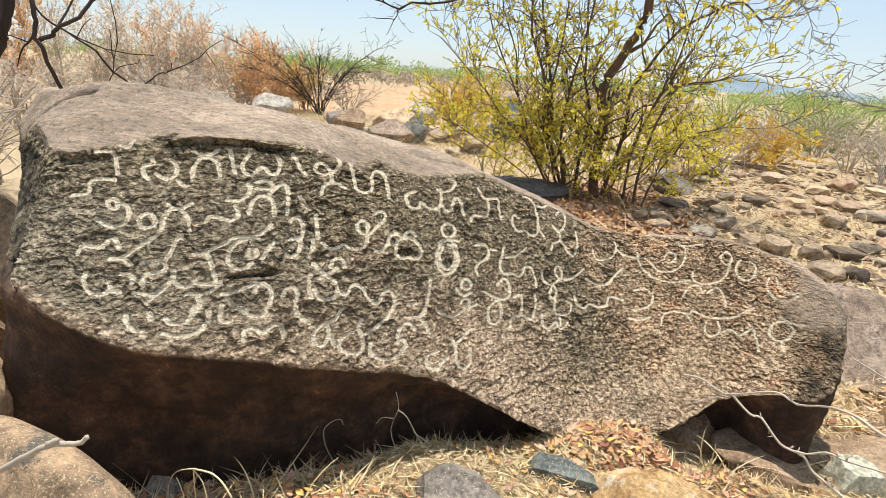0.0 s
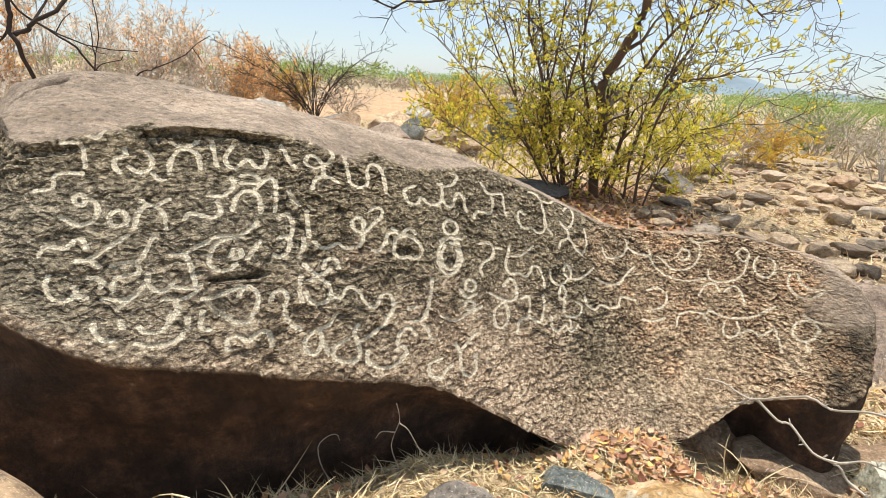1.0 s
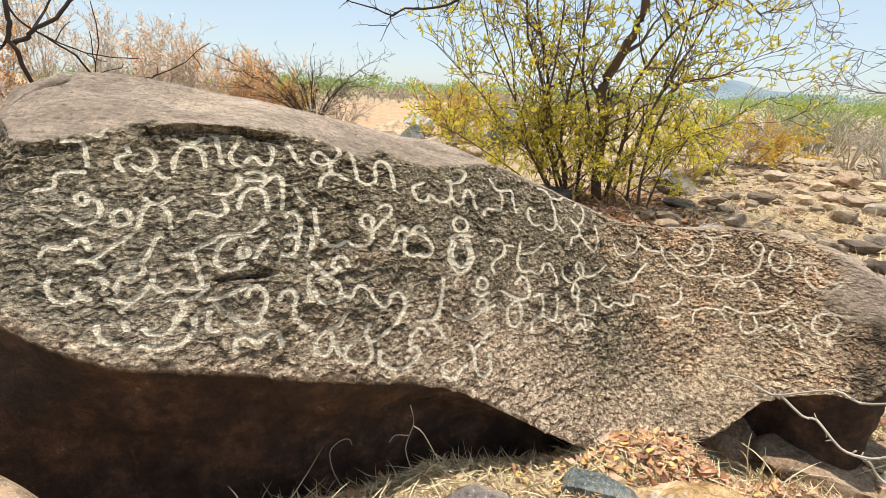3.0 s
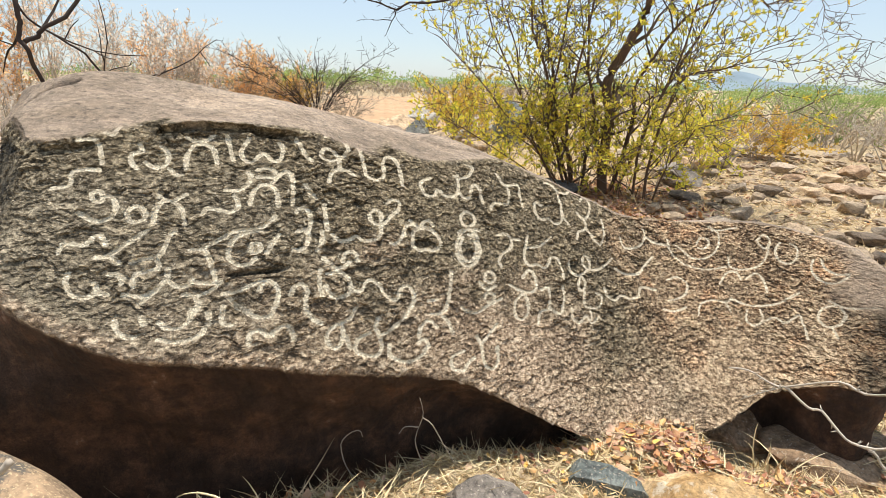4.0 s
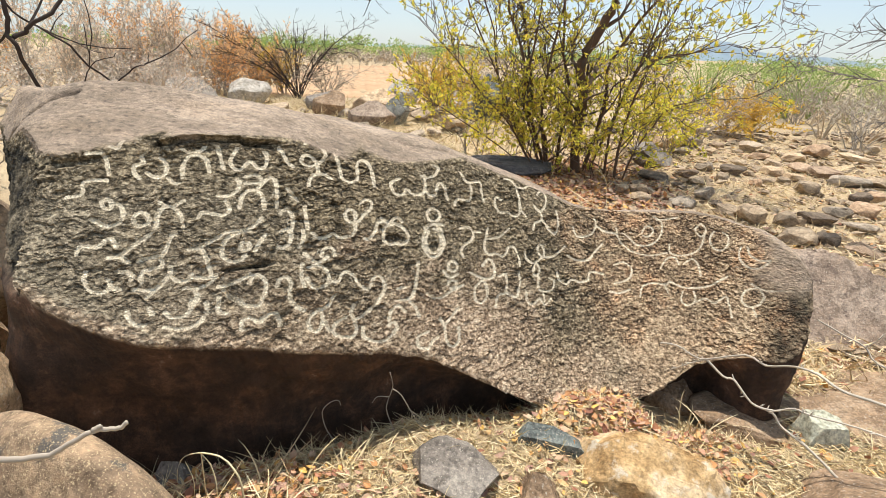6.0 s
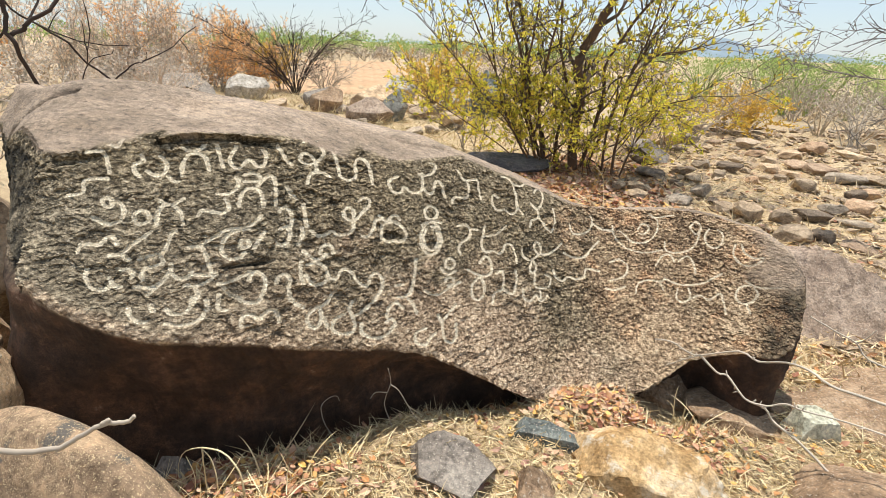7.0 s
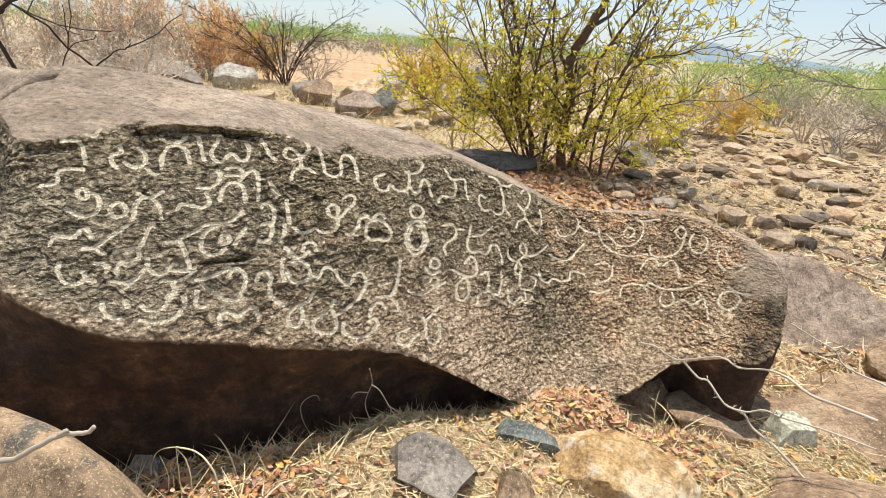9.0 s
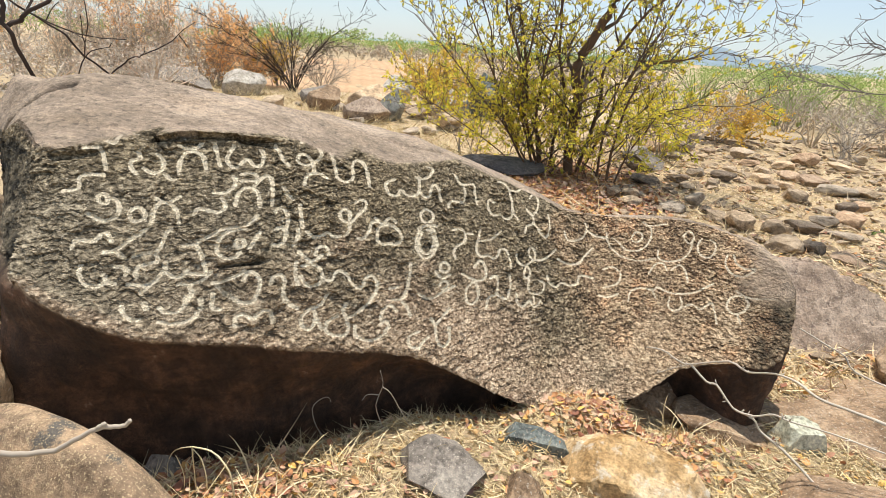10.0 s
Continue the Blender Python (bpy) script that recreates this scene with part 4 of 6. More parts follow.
broken("grey_rock", 83, (2.22, 3.58), (0.66, 0.46, 0.42), MAT_DUSK, [(-84, 44, 0.56), (8, 52, 0.66), (85, 72, 0.74), (180, 10, 0.9), (90, 10, 0.85), (-30, 20, 0.9)], "large pinkish grey rock beside the boulder", 4, "rock", lift=0.20, lump=1.2, sub=5, grit=0.05)
broken("small_grey_stone", 103, (-0.655, 1.21), (0.075, 0.06, 0.06), MAT_GREY, [(-80, 55, 0.7), (180, 20, 0.8), (10, 25, 0.8), (90, 30, 0.8)], "small grey stone in the shade beside the rounded boulder", 12, lift=0.4)
stone("shaded_slab", 101, (1.42, 2.31, -0.165), (0.25, 0.21, 0.07), MAT_SLAB, "brown slab in the shade of the boulder's low end", 8, 0.35, "rock", flat_top=0.35, sub=4, cuts=6, keen=0.14, rough=0.08)
stone("shaded_stone", 102, (1.13, 2.47, -0.20), (0.19, 0.12, 0.10), MAT_SLAB, "dark brown stone wedged under the boulder", -12, 0.35, "rock", sub=4, cuts=6, keen=0.14, rough=0.08)
stone("brown_side_rock", 94, (2.62, 2.92, None), (0.24, 0.22, 0.17), MAT_SLAB, "rounded brown rock at the edge of the slab", 15, 0.2, "rock")


# ---- twigs, leaves, straw ----
class Buf:
    """Collects tubes, leaves and blades for one mesh."""

    def __init__(self):
        self.v, self.f = [], []

    def tube(self, pts, r0, r1, sides=5):
        pts = [Vector(p) for p in pts]
        n0, k = len(self.v), len(pts)
        for i, p in enumerate(pts):
            d = (pts[min(i + 1, k - 1)] - pts[max(i - 1, 0)]).normalized()
            a = d.orthogonal().normalized() if abs(d.z) > 0.95 else d.cross(Vector((0, 0, 1))).normalized()
            b = d.cross(a)
            r = r0 + (r1 - r0) * i / (k - 1)
            for s in range(sides):
                w = 2 * math.pi * s / sides
                self.v.append(p + a * (r * math.cos(w)) + b * (r * math.sin(w)))
        for i in range(k - 1):
            for s in range(sides):
                t = (s + 1) % sides
                self.f.append((n0 + i * sides + s, n0 + i * sides + t, n0 + (i + 1) * sides + t, n0 + (i + 1) * sides + s))
        self.f.append(tuple(n0 + s for s in reversed(range(sides))))
        self.f.append(tuple(n0 + (k - 1) * sides + s for s in range(sides)))

    def leaf(self, p, d, n, length, width, curl=0.15):
        """A pointed leaf, folded along its rib."""
        p, d = Vector(p), Vector(d).normalized()
        s = d.cross(Vector(n))
        s = s.normalized() if s.length > 1e-4 else d.orthogonal().normalized()
        n = s.cross(d)
        i = len(self.v)
        m = p + d * (0.45 * length) - n * (curl * length * 0.5)
        self.v += [p, m + s * (width / 2) + n * (curl * width), m, m - s * (width / 2) + n * (curl * width), p + d * length - n * (curl * length * 0.2)]
        self.f += [(i, i + 2, i + 1), (i, i + 3, i + 2), (i + 1, i + 2, i + 4), (i + 2, i + 3, i + 4)]

    def dry_leaf(self, p, d, n, length, width, curl, cup, ribs=(0.0, 0.75, 1.0, 0.7, 0.0)):
        """A curled oval leaf: three ribs of points."""
        p, d = Vector(p), Vector(d).normalized()
        s = d.cross(Vector(n)).normalized()
        n = s.cross(d)
        i = len(self.v)
        last = len(ribs) - 1
        for k, w in enumerate(ribs):
            f = k / last
            c = p + d * (length * f) + n * (curl * length * (f - 0.5) ** 2)
            for q in (-1, 0, 1):
                self.v.append(c + s * (q * w * width / 2) + n * (cup * width * abs(q) * w))
        for k in range(last):
            for q in (0, 1):
                a = i + 3 * k + q
                self.f.append((a, a + 1, a + 4, a + 3))

    def fleck(self, p, d, n, length, width):
        """A far leaf: one small kite."""
        d = Vector(d).normalized()
        s = d.cross(Vector(n)).normalized() * (width / 2)
        i, p = len(self.v), Vector(p)
        self.v += [p, p + d * (0.4 * length) + s, p + d * length, p + d * (0.4 * length) - s]
        self.f.append((i, i + 1, i + 2, i + 3))

    def blade(self, p, d, length, width, bend, rng, droop=0.0):
        """A flat dry blade of grass in three pieces."""
        p, d = Vector(p), Vector(d).normalized()
        s = d.orthogonal().normalized()
        s.rotate(Matrix.Rotation(rng.uniform(0, 6.28), 3, d))
        side = Vector((rng.gauss(0, 1), rng.gauss(0, 1), rng.gauss(-0.3, 0.6))) * bend - Vector((0, 0, droop))
        steps = (0, 0.2, 0.4, 0.6, 0.8, 1.0) if droop else (0, 0.4, 0.75, 1.0)
        i = len(self.v)
        for k, f in enumerate(steps):
            c = p + d * (length * f) + side * (length * f * f)
            w = width * max(0.08, 1 - 0.2 * f - 0.75 * f ** 4) / 2
            self.v += [c + s * w, c - s * w]
        self.f += [(i + 2 * k, i + 2 * k + 1, i + 2 * k + 3, i + 2 * k + 2) for k in range(len(steps) - 1)]

    def mesh(self, name, material, shade=False):
        return mesh_of(name, self.v, self.f, material, shade)


def rand_dir(rng, up=0.0):
    v = Vector((rng.gauss(0, 1), rng.gauss(0, 1), rng.gauss(up, 1)))
    return v.normalized()


def grow(wood, leaves, rng, path, r0, r1, depth, o):
    """Side shoots along a limb, and theirs in turn; leaves on the last of them. o: the habit of the plant."""
    k = len(path)
    length = sum((path[i + 1] - path[i]).length for i in range(k - 1))
    if leaves is not None and depth <= o.get("leaf_depth", 1):
        count = rng.random() * 0.6 + 0.7
        bunch = o.get("bunch", 1)
        for _ in range(max(1, int(o["leaves"] * length * count / bunch))):
            f = rng.uniform(0.1 if depth else 0.0, 1) ** (0.6 if bunch > 1 else 1.0) * (k - 1)
            i = min(int(f), k - 2)
            p = path[i].lerp(path[i + 1], f - i)
            if rng.random() > o.get("cover", lambda q: 1.0)(p):
                continue
            for _ in range(rng.randint(1, 2 * bunch - 1)):
                d = ((path[i + 1] - path[i]).normalized() * 0.6 + rand_dir(rng, o.get("leaf_up", 0.3))).normalized()
                size = rng.uniform(*o["leaf"])
                leaves.leaf(p, d, rand_dir(rng, 0.8), size, size * rng.uniform(*o.get("leaf_wide", (0.28, 0.42))))
    if depth == 0:
        return
    for _ in range(max(1, int(o["shoots"][depth] * length))):
        f = rng.uniform(o.get("bare", 0.2), 1.0)
        i = min(int(f * (k - 1)), k - 2)
        p = path[i].lerp(path[i + 1], f * (k - 1) - i)
        d = (path[i + 1] - path[i]).normalized()
        d = (d * o.get("along", 0.7) + rand_dir(rng, o.get("up", 0.35)) * 0.9)
        d.z *= o.get("flat", 1.0)
        d.normalize()
        n = rng.uniform(*o["length"][depth])
        pts, q = [p], p
        for s in range(4):
            d = (d + rand_dir(rng, o.get("rise", 0.15)) * o.get("crook", 0.28)).normalized()
            q = q + d * (n / 4)
            pts.append(q)
        rr = max((r0 + (r1 - r0) * f) * 0.5, o["thin"])
        wood.tube(pts, rr, o["thin"] * 0.6, 4 if depth > 1 else 3)
        grow(wood, leaves, rng, pts, rr, o["thin"], depth - 1, o)


def shrub(name, at, stems, seed, o, bark, leaf_mat, label, category="shrub", group=""):
    """A shrub: each main stem a part, its twigs one part, its leaves another. stems: (path, r0, r1) from the foot."""
    rng = random.Random(seed)
    foot = base(name, pose(*at), label, category, group)
    at = Vector(at)
    wood, leaves = Buf(), Buf()
    for path, r0, r1 in stems:
        pts = [p - at for p in bezier(path, 5)]
        sway = [rand_dir(rng) * min(o.get("sway", 0.03), 0.01 + r0 * 1.6 if r0 < 0.05 else 0.03) for _ in range(len(pts) // 3 + 2)]
        pts = [p + sway[i // 3].lerp(sway[i // 3 + 1], i % 3 / 3) + rand_dir(rng) * (r0 * 0.12) if 0 < i < len(pts) - 1 else p for i, p in enumerate(pts)]
        b = Buf()
        b.tube(pts, r0 * o.get("slim", 1.0), r1 * o.get("slim", 1.0), 7)
        put("stem", b.mesh("stem", bark, True), foot)
        grow(wood, leaves if leaf_mat else None, rng, pts, r0, r1, o.get("depth", 2), o)
    put("twig_work", wood.mesh("twig_work", o.get("twig_mat", bark)), foot, "", "", "", "stuff")
    if leaf_mat and leaves.v:
        put("foliage", leaves.mesh("foliage", leaf_mat), foot, "", "", "", "stuff")
    return foot


def fan(at, count, height, spread, rng, r=0.012, lean=(0, 0)):
    """Stems that fan out of one foot."""
    out = []
    for _ in range(count):
        w, s, h = rng.uniform(0, 6.28), rng.uniform(0.2, 1) * spread, height * rng.uniform(0.65, 1.05)
        d = Vector((math.cos(w) * s + lean[0], math.sin(w) * s + lean[1], 0))
        b = Vector(at) + Vector((rng.uniform(-0.12, 0.12), rng.uniform(-0.12, 0.12), -0.05))
        out.append(([b, b + d * 0.25 + Vector((0, 0, h * 0.4)), b + d * 0.6 + Vector((0, 0, h * 0.75)), b + d + Vector((0, 0, h))], r, r * 0.3))
    return out


# ---- the yellow-green shrub behind the boulder ----
SHRUB = dict(slim=0.75, sway=0.15, crook=0.5, shoots={3: 4.6, 2: 6.2, 1: 6.6}, length={3: (0.5, 1.1), 2: (0.28, 0.6), 1: (0.12, 0.32)}, thin=0.0040, leaves=54, leaf=(0.034, 0.070),
             leaf_depth=1, up=0.5, along=0.8, bare=0.05, depth=3, twig_mat=MAT_TWIG_MID, leaf_up=0.6, leaf_wide=(0.34, 0.5),
             cover=lambda p: (0.85 if p.x < -0.2 else 0.75) if p.z < 1.2 else 0.45 if p.z < 1.7 else 0.42, bunch=3)
TALL_STEMS = [
    ([(0.86, 7.36, -0.2), (0.81, 7.37, 0.78), (0.77, 7.37, 1.34), (0.96, 7.36, 1.75), (1.13, 7.34, 2.20), (1.12, 7.34, 2.80), (1.12, 7.34, 3.26)], 0.090, 0.062),
    ([(0.45, 7.48, -0.2), (0.18, 7.47, 0.56), (0.02, 7.47, 1.07), (-0.21, 7.45, 1.89), (-0.41, 7.43, 2.66), (-0.58, 7.41, 3.26)], 0.032, 0.012),
    ([(0.49, 7.58, -0.2), (0.24, 7.58, 0.63), (0.05, 7.57, 1.50), (-0.13, 7.56, 2.31), (-0.18, 7.56, 3.18)], 0.035, 0.012),
    ([(1.33, 7.12, -0.2), (1.38, 7.11, 0.58), (1.47, 7.09, 1.13), (1.66, 7.06, 1.40), (2.08, 6.97, 1.50)], 0.026, 0.01),
    ([(0.60, 7.67, -0.2), (0.61, 7.67, 0.73), (0.56, 7.68, 1.53), (0.49, 7.68, 2.21), (0.28, 7.68, 3.10)], 0.034, 0.012),
]
SIDE_STEMS = [
    ([(0.34, 7.28, -0.2), (-0.05, 7.26, 0.41), (-0.56, 7.21, 0.96), (-1.05, 7.13, 1.49), (-1.42, 7.04, 1.80)], 0.016, 0.005),
    ([(1.38, 7.01, -0.2), (1.60, 6.97, 0.51), (1.85, 6.92, 0.85), (2.17, 6.85, 0.98)], 0.018, 0.006),
    ([(0.29, 7.78, -0.2), (-0.21, 7.75, 0.73), (-0.62, 7.71, 1.60), (-0.91, 7.66, 2.29), (-1.04, 7.64, 2.88)], 0.02, 0.008),
    ([(0.40, 7.40, -0.2), (0.10, 7.42, 0.70), (0.16, 7.40, 1.60), (0.22, 7.40, 2.60)], 0.026, 0.01),
    ([(0.5, 7.4, -0.2), (0.36, 7.4, 0.6), (0.34, 7.4, 1.4), (0.5, 7.4, 2.3), (0.62, 7.4, 3.2)], 0.028, 0.012),
    ([(0.25, 7.6, -0.2), (-0.3, 7.6, 0.9), (-0.5, 7.6, 1.8), (-0.75, 7.6, 2.6)], 0.02, 0.008),
]
THIN_STEMS = [
    ([(0.90, 7.46, -0.2), (1.07, 7.45, 0.72), (1.15, 7.44, 1.30), (1.51, 7.39, 1.98), (1.98, 7.30, 2.29), (2.35, 7.21, 2.12)], 0.04, 0.01),
    ([(1.2, 7.3, -0.2), (1.3, 7.3, 0.8), (1.6, 7.3, 1.7), (1.7, 7.3, 2.6)], 0.024, 0.01),
    ([(0.2, 7.5, -0.2), (-0.4, 7.45, 0.25), (-0.9, 7.35, 0.55), (-1.3, 7.3, 0.75)], 0.012, 0.005),
    ([(1.0, 7.5, -0.2), (1.4, 7.6, 1.0), (1.75, 7.6, 1.9), (2.1, 7.6, 2.7)], 0.025, 0.01),
]
shrub("leafy_shrub", (0.8, 7.4, gz(0.8, 7.4)), TALL_STEMS + SIDE_STEMS + fan((0.45, 7.25, gz(0.45, 7.25)), 4, 0.7, 0.9, random.Random(15), 0.010) + fan((1.1, 7.0, gz(1.1, 7.0)), 4, 0.5, 0.6, random.Random(16), 0.008) + THIN_STEMS, 5, SHRUB, MAT_BARK, MAT_LEAF, "tall many-stemmed shrub with sparse yellow-green leaves", "shrub")

THORN = dict(shoots={2: 7, 1: 12}, length={2: (0.12, 0.34), 1: (0.03, 0.10)}, thin=0.0028, leaves=0, leaf=(0.02, 0.03), up=0.1, along=0.9, bare=0.1, depth=2)
shrub("overhanging_branch", (-0.79, 6.87, 2.34), [
    ([(0.62, 7.3, 2.9), (-0.2, 7.05, 2.62), (-0.79, 6.87, 2.34), (-1.17, 6.79, 2.16), (-1.56, 6.69, 2.09), (-1.84, 6.60, 2.04), (-2.06, 6.52, 2.10), (-2.25, 6.44, 2.15)], 0.02, 0.006),
    ([(-1.78, 6.62, 2.05), (-1.82, 6.61, 1.90), (-1.90, 6.58, 1.73)], 0.008, 0.003),
    ([(-1.82, 6.61, 1.90), (-1.96, 6.55, 1.89), (-2.03, 6.53, 1.91)], 0.006, 0.003),
], 8, THORN, MAT_BARK_DARK, None, "bare dark thorny branch growing out of the shrub", "branch")

# ---- thorn tree at the edge of the stony ground ----
THORN_TREE = dict(THORN, slim=0.45, shoots={2: 13, 1: 14}, length={2: (0.12, 0.45), 1: (0.04, 0.14)}, flat=0.8)
THORN_TRUNK = [
    ([(3.75, 5.15, -0.3), (3.70, 5.18, 0.54), (3.66, 5.22, 1.14), (3.62, 5.25, 1.9), (3.5, 5.3, 2.7)], 0.05, 0.03),
    ([(3.66, 5.2, 1.0), (3.59, 5.22, 1.20), (3.33, 5.37, 1.30), (3.08, 5.50, 1.32), (2.88, 5.59, 1.35), (2.68, 5.68, 1.36), (2.57, 5.72, 1.37)], 0.014, 0.003),
    ([(3.64, 5.22, 1.5), (3.48, 5.28, 1.59), (3.23, 5.42, 1.64), (3.05, 5.51, 1.69), (2.92, 5.57, 1.63), (2.72, 5.66, 1.67), (2.56, 5.73, 1.57)], 0.014, 0.003),
]
THORN_DROOP = [
    ([(3.62, 5.25, 1.9), (3.40, 5.33, 1.88), (3.14, 5.47, 1.96), (3.03, 5.53, 1.91), (2.95, 5.56, 1.82)], 0.012, 0.003),
    ([(3.68, 5.2, 0.95), (3.63, 5.19, 1.02), (3.37, 5.34, 1.02), (3.19, 5.44, 0.92), (3.11, 5.49, 0.80)], 0.012, 0.003),
    ([(3.5, 5.3, 2.7), (3.0, 5.7, 2.75), (2.4, 6.0, 2.6), (2.25, 6.09, 2.40), (2.35, 6.06, 2.16), (2.47, 6.02, 1.92), (2.50, 6.01, 1.67)], 0.02, 0.003),
]
shrub("thorn_tree", (3.75, 5.15, gz(3.75, 5.15)), THORN_TRUNK + THORN_DROOP, 12, THORN_TREE, MAT_GREY_TWIG, None, "leafless thorn tree with drooping spiny branches", "tree")

# ---- dark tree and dry shrubs on the other side ----
NEAR = dict(slim=0.62, sway=0.02, shoots={2: 1.2, 1: 4}, length={2: (0.3, 0.7), 1: (0.1, 0.3)}, thin=0.004, leaves=0, leaf=(0.03, 0.05), up=0.3, along=0.9, bare=0.15, depth=2)
DARK_TRUNK = [
    ([(-2.80, 2.30, -0.2), (-2.72, 2.34, 0.91), (-2.64, 2.40, 1.17), (-2.58, 2.46, 1.35), (-2.52, 2.52, 1.54), (-2.44, 2.6, 1.9), (-2.5, 2.8, 2.4)], 0.05, 0.035),
    ([(-2.44, 2.56, 1.68), (-2.37, 2.50, 1.53), (-2.36, 2.50, 1.44), (-2.35, 2.51, 1.34), (-2.36, 2.60, 1.16), (-2.42, 2.85, 0.7)], 0.019, 0.016),
    ([(-2.35, 2.51, 1.38), (-2.30, 2.56, 1.41), (-2.26, 2.61, 1.48), (-2.17, 2.70, 1.60), (-2.05, 2.82, 1.75)], 0.019, 0.014),
]
DARK_LIMBS = [
    ([(-2.5, 2.6, 1.72), (-2.58, 2.70, 1.57), (-2.52, 2.77, 1.47), (-2.45, 2.84, 1.40), (-2.37, 2.93, 1.27), (-2.26, 3.03, 1.13), (-2.22, 3.08, 0.9)], 0.009, 0.010),
    ([(-2.26, 3.03, 1.10), (-2.22, 3.07, 1.18), (-2.17, 3.11, 1.24), (-2.13, 3.15, 1.23), (-2.11, 3.17, 1.30)], 0.009, 0.004),
    ([(-2.40, 2.90, 1.10), (-2.33, 2.97, 1.23), (-2.24, 3.05, 1.31)], 0.006, 0.004),
]
shrub("dark_tree", (-2.62, 2.36, gz(-2.6, 2.36)), DARK_TRUNK + DARK_LIMBS, 31, NEAR, MAT_BARK_DARK, None, "dark-barked leaning tree with bare crooked limbs", "tree")

RUST = dict(shoots={2: 5.5, 1: 6}, length={2: (0.3, 0.8), 1: (0.14, 0.36)}, thin=0.006, leaves=40, leaf=(0.06, 0.115), up=0.6, along=0.9, bare=0.06, depth=2, twig_mat=MAT_TWIG, leaf_wide=(0.4, 0.6))
rng = random.Random(77)
for k, (x, y, h, n, mat) in enumerate([
    (-8.0, 14.6, 1.45, 11, MAT_ORANGE), (-8.7, 14.0, 1.65, 11, MAT_ORANGE), (-7.7, 15.4, 1.15, 11, MAT_OCHRE), (-9.2, 13.6, 1.7, 9, MAT_PINKLEAF),
    (-9.6, 13.1, 2.5, 10, MAT_PINKLEAF), (-10.0, 12.5, 1.8, 10, MAT_PINKLEAF), (-10.5, 12.0, 2.4, 10, MAT_PINKLEAF), (-11.0, 11.3, 2.4, 10, MAT_PINKLEAF),
    (-11.5, 10.6, 2.8, 10, MAT_PINKLEAF), (-11.7, 9.8, 2.9, 10, MAT_ORANGE), (-9.5, 15.6, 1.8, 11, MAT_ORANGE), (-11.2, 13.6, 2.3, 11, MAT_ORANGE), (-10.4, 14.6, 2.0, 11, MAT_ORANGE),
]):
    shrub("rust_shrub", (x, y, gz(x, y)), fan((x, y, gz(x, y)), n, h, 1.0, rng, 0.014), 100 + k, dict(RUST, leaves=9, twig_mat=MAT_PALE_TWIG) if mat is MAT_PINKLEAF else dict(RUST, leaves=17), MAT_PALE_TWIG if mat is MAT_PINKLEAF else MAT_TWIG, mat,
          "dry shrub with faded pinkish leaves" if mat is MAT_PINKLEAF else "dry shrub with rust-orange leaves", "shrub", "dry shrubs behind the boulder")

BARE = dict(shoots={2: 5, 1: 7}, length={2: (0.3, 0.8), 1: (0.1, 0.3)}, thin=0.005, leaves=0, leaf=(0.02, 0.03), up=0.15, along=0.9, bare=0.2, depth=2, flat=0.75)
for x, y, h, s, n, seed, mat, lab in [
    (-6.75, 14.6, 1.9, 2.3, 24, 201, MAT_BARK_DARK, "bare dark thorn bush with spreading crooked branches"),
    (-6.0, 14.9, 0.9, 1.3, 18, 202, MAT_TWIG, "bare grey thorn bush at the edge of the field"),
    (-10.6, 12.6, 1.5, 1.2, 14, 203, MAT_TWIG, "leafless pale grey scrub"),
    (-9.2, 14.2, 1.3, 1.2, 14, 204, MAT_TWIG, "leafless pale grey scrub"),
    (5.6, 15.5, 1.1, 1.2, 14, 205, MAT_TWIG, "leafless grey scrub at the edge of the stony ground"),
    (6.9, 16.0, 1.2, 1.3, 14, 206, MAT_TWIG, "leafless grey scrub at the edge of the stony ground"),
    (6.3, 11.6, 0.85, 0.8, 12, 207, MAT_PALE_TWIG, "small bare bush with bleached twigs"),
    (3.3, 11.0, 1.0, 1.1, 10, 208, MAT_TWIG, "leafless grey scrub behind the shrub"),
    (-3.6, 2.75, 0.75, 0.6, 12, 210, MAT_TWIG, "leafless grey scrub beside the dark tree"),
    (-5.0, 4.0, 0.8, 0.7, 12, 211, MAT_TWIG, "leafless grey scrub beside the dark tree"),
    (8.2, 13.5, 1.0, 1.0, 12, 209, MAT_TWIG, "leafless grey scrub at the edge of the stony ground"),
]:
    shrub("bare_bush", (x, y, gz(x, y)), fan((x, y, gz(x, y)), n, h, s, rng, 0.014), seed, BARE, mat, None, lab, "bush", "bare bushes")

OCHRE = dict(RUST, leaves=80, leaf=(0.04, 0.07))
for x, y, h, s, n, seed, mat in [(4.15, 12.2, 0.60, 0.45, 11, 301, MAT_OCHRE), (4.65, 12.4, 0.50, 0.42, 10, 302, MAT_OCHRE), (2.5, 9.6, 0.9, 0.6, 8, 303, MAT_LEAF), (-2.3, 12.0, 1.0, 0.7, 11, 304, MAT_OCHRE),
                                 (-1.6, 11.2, 0.9, 0.7, 10, 305, MAT_OCHRE), (-0.7, 8.2, 0.8, 0.6, 6, 307, MAT_LEAF), (1.9, 9.2, 1.0, 0.7, 7, 308, MAT_LEAF)]:
    shrub("ochre_bush", (x, y, gz(x, y)), fan((x, y, gz(x, y)), n, h, s, rng, 0.01), seed, OCHRE if mat is MAT_OCHRE else dict(OCHRE, leaves=34, leaf=(0.045, 0.08)), MAT_TWIG, mat,
          "low bush with ochre-yellow leaves" if mat is MAT_OCHRE else "low bush with yellow-green leaves", "bush", "low yellow bushes")

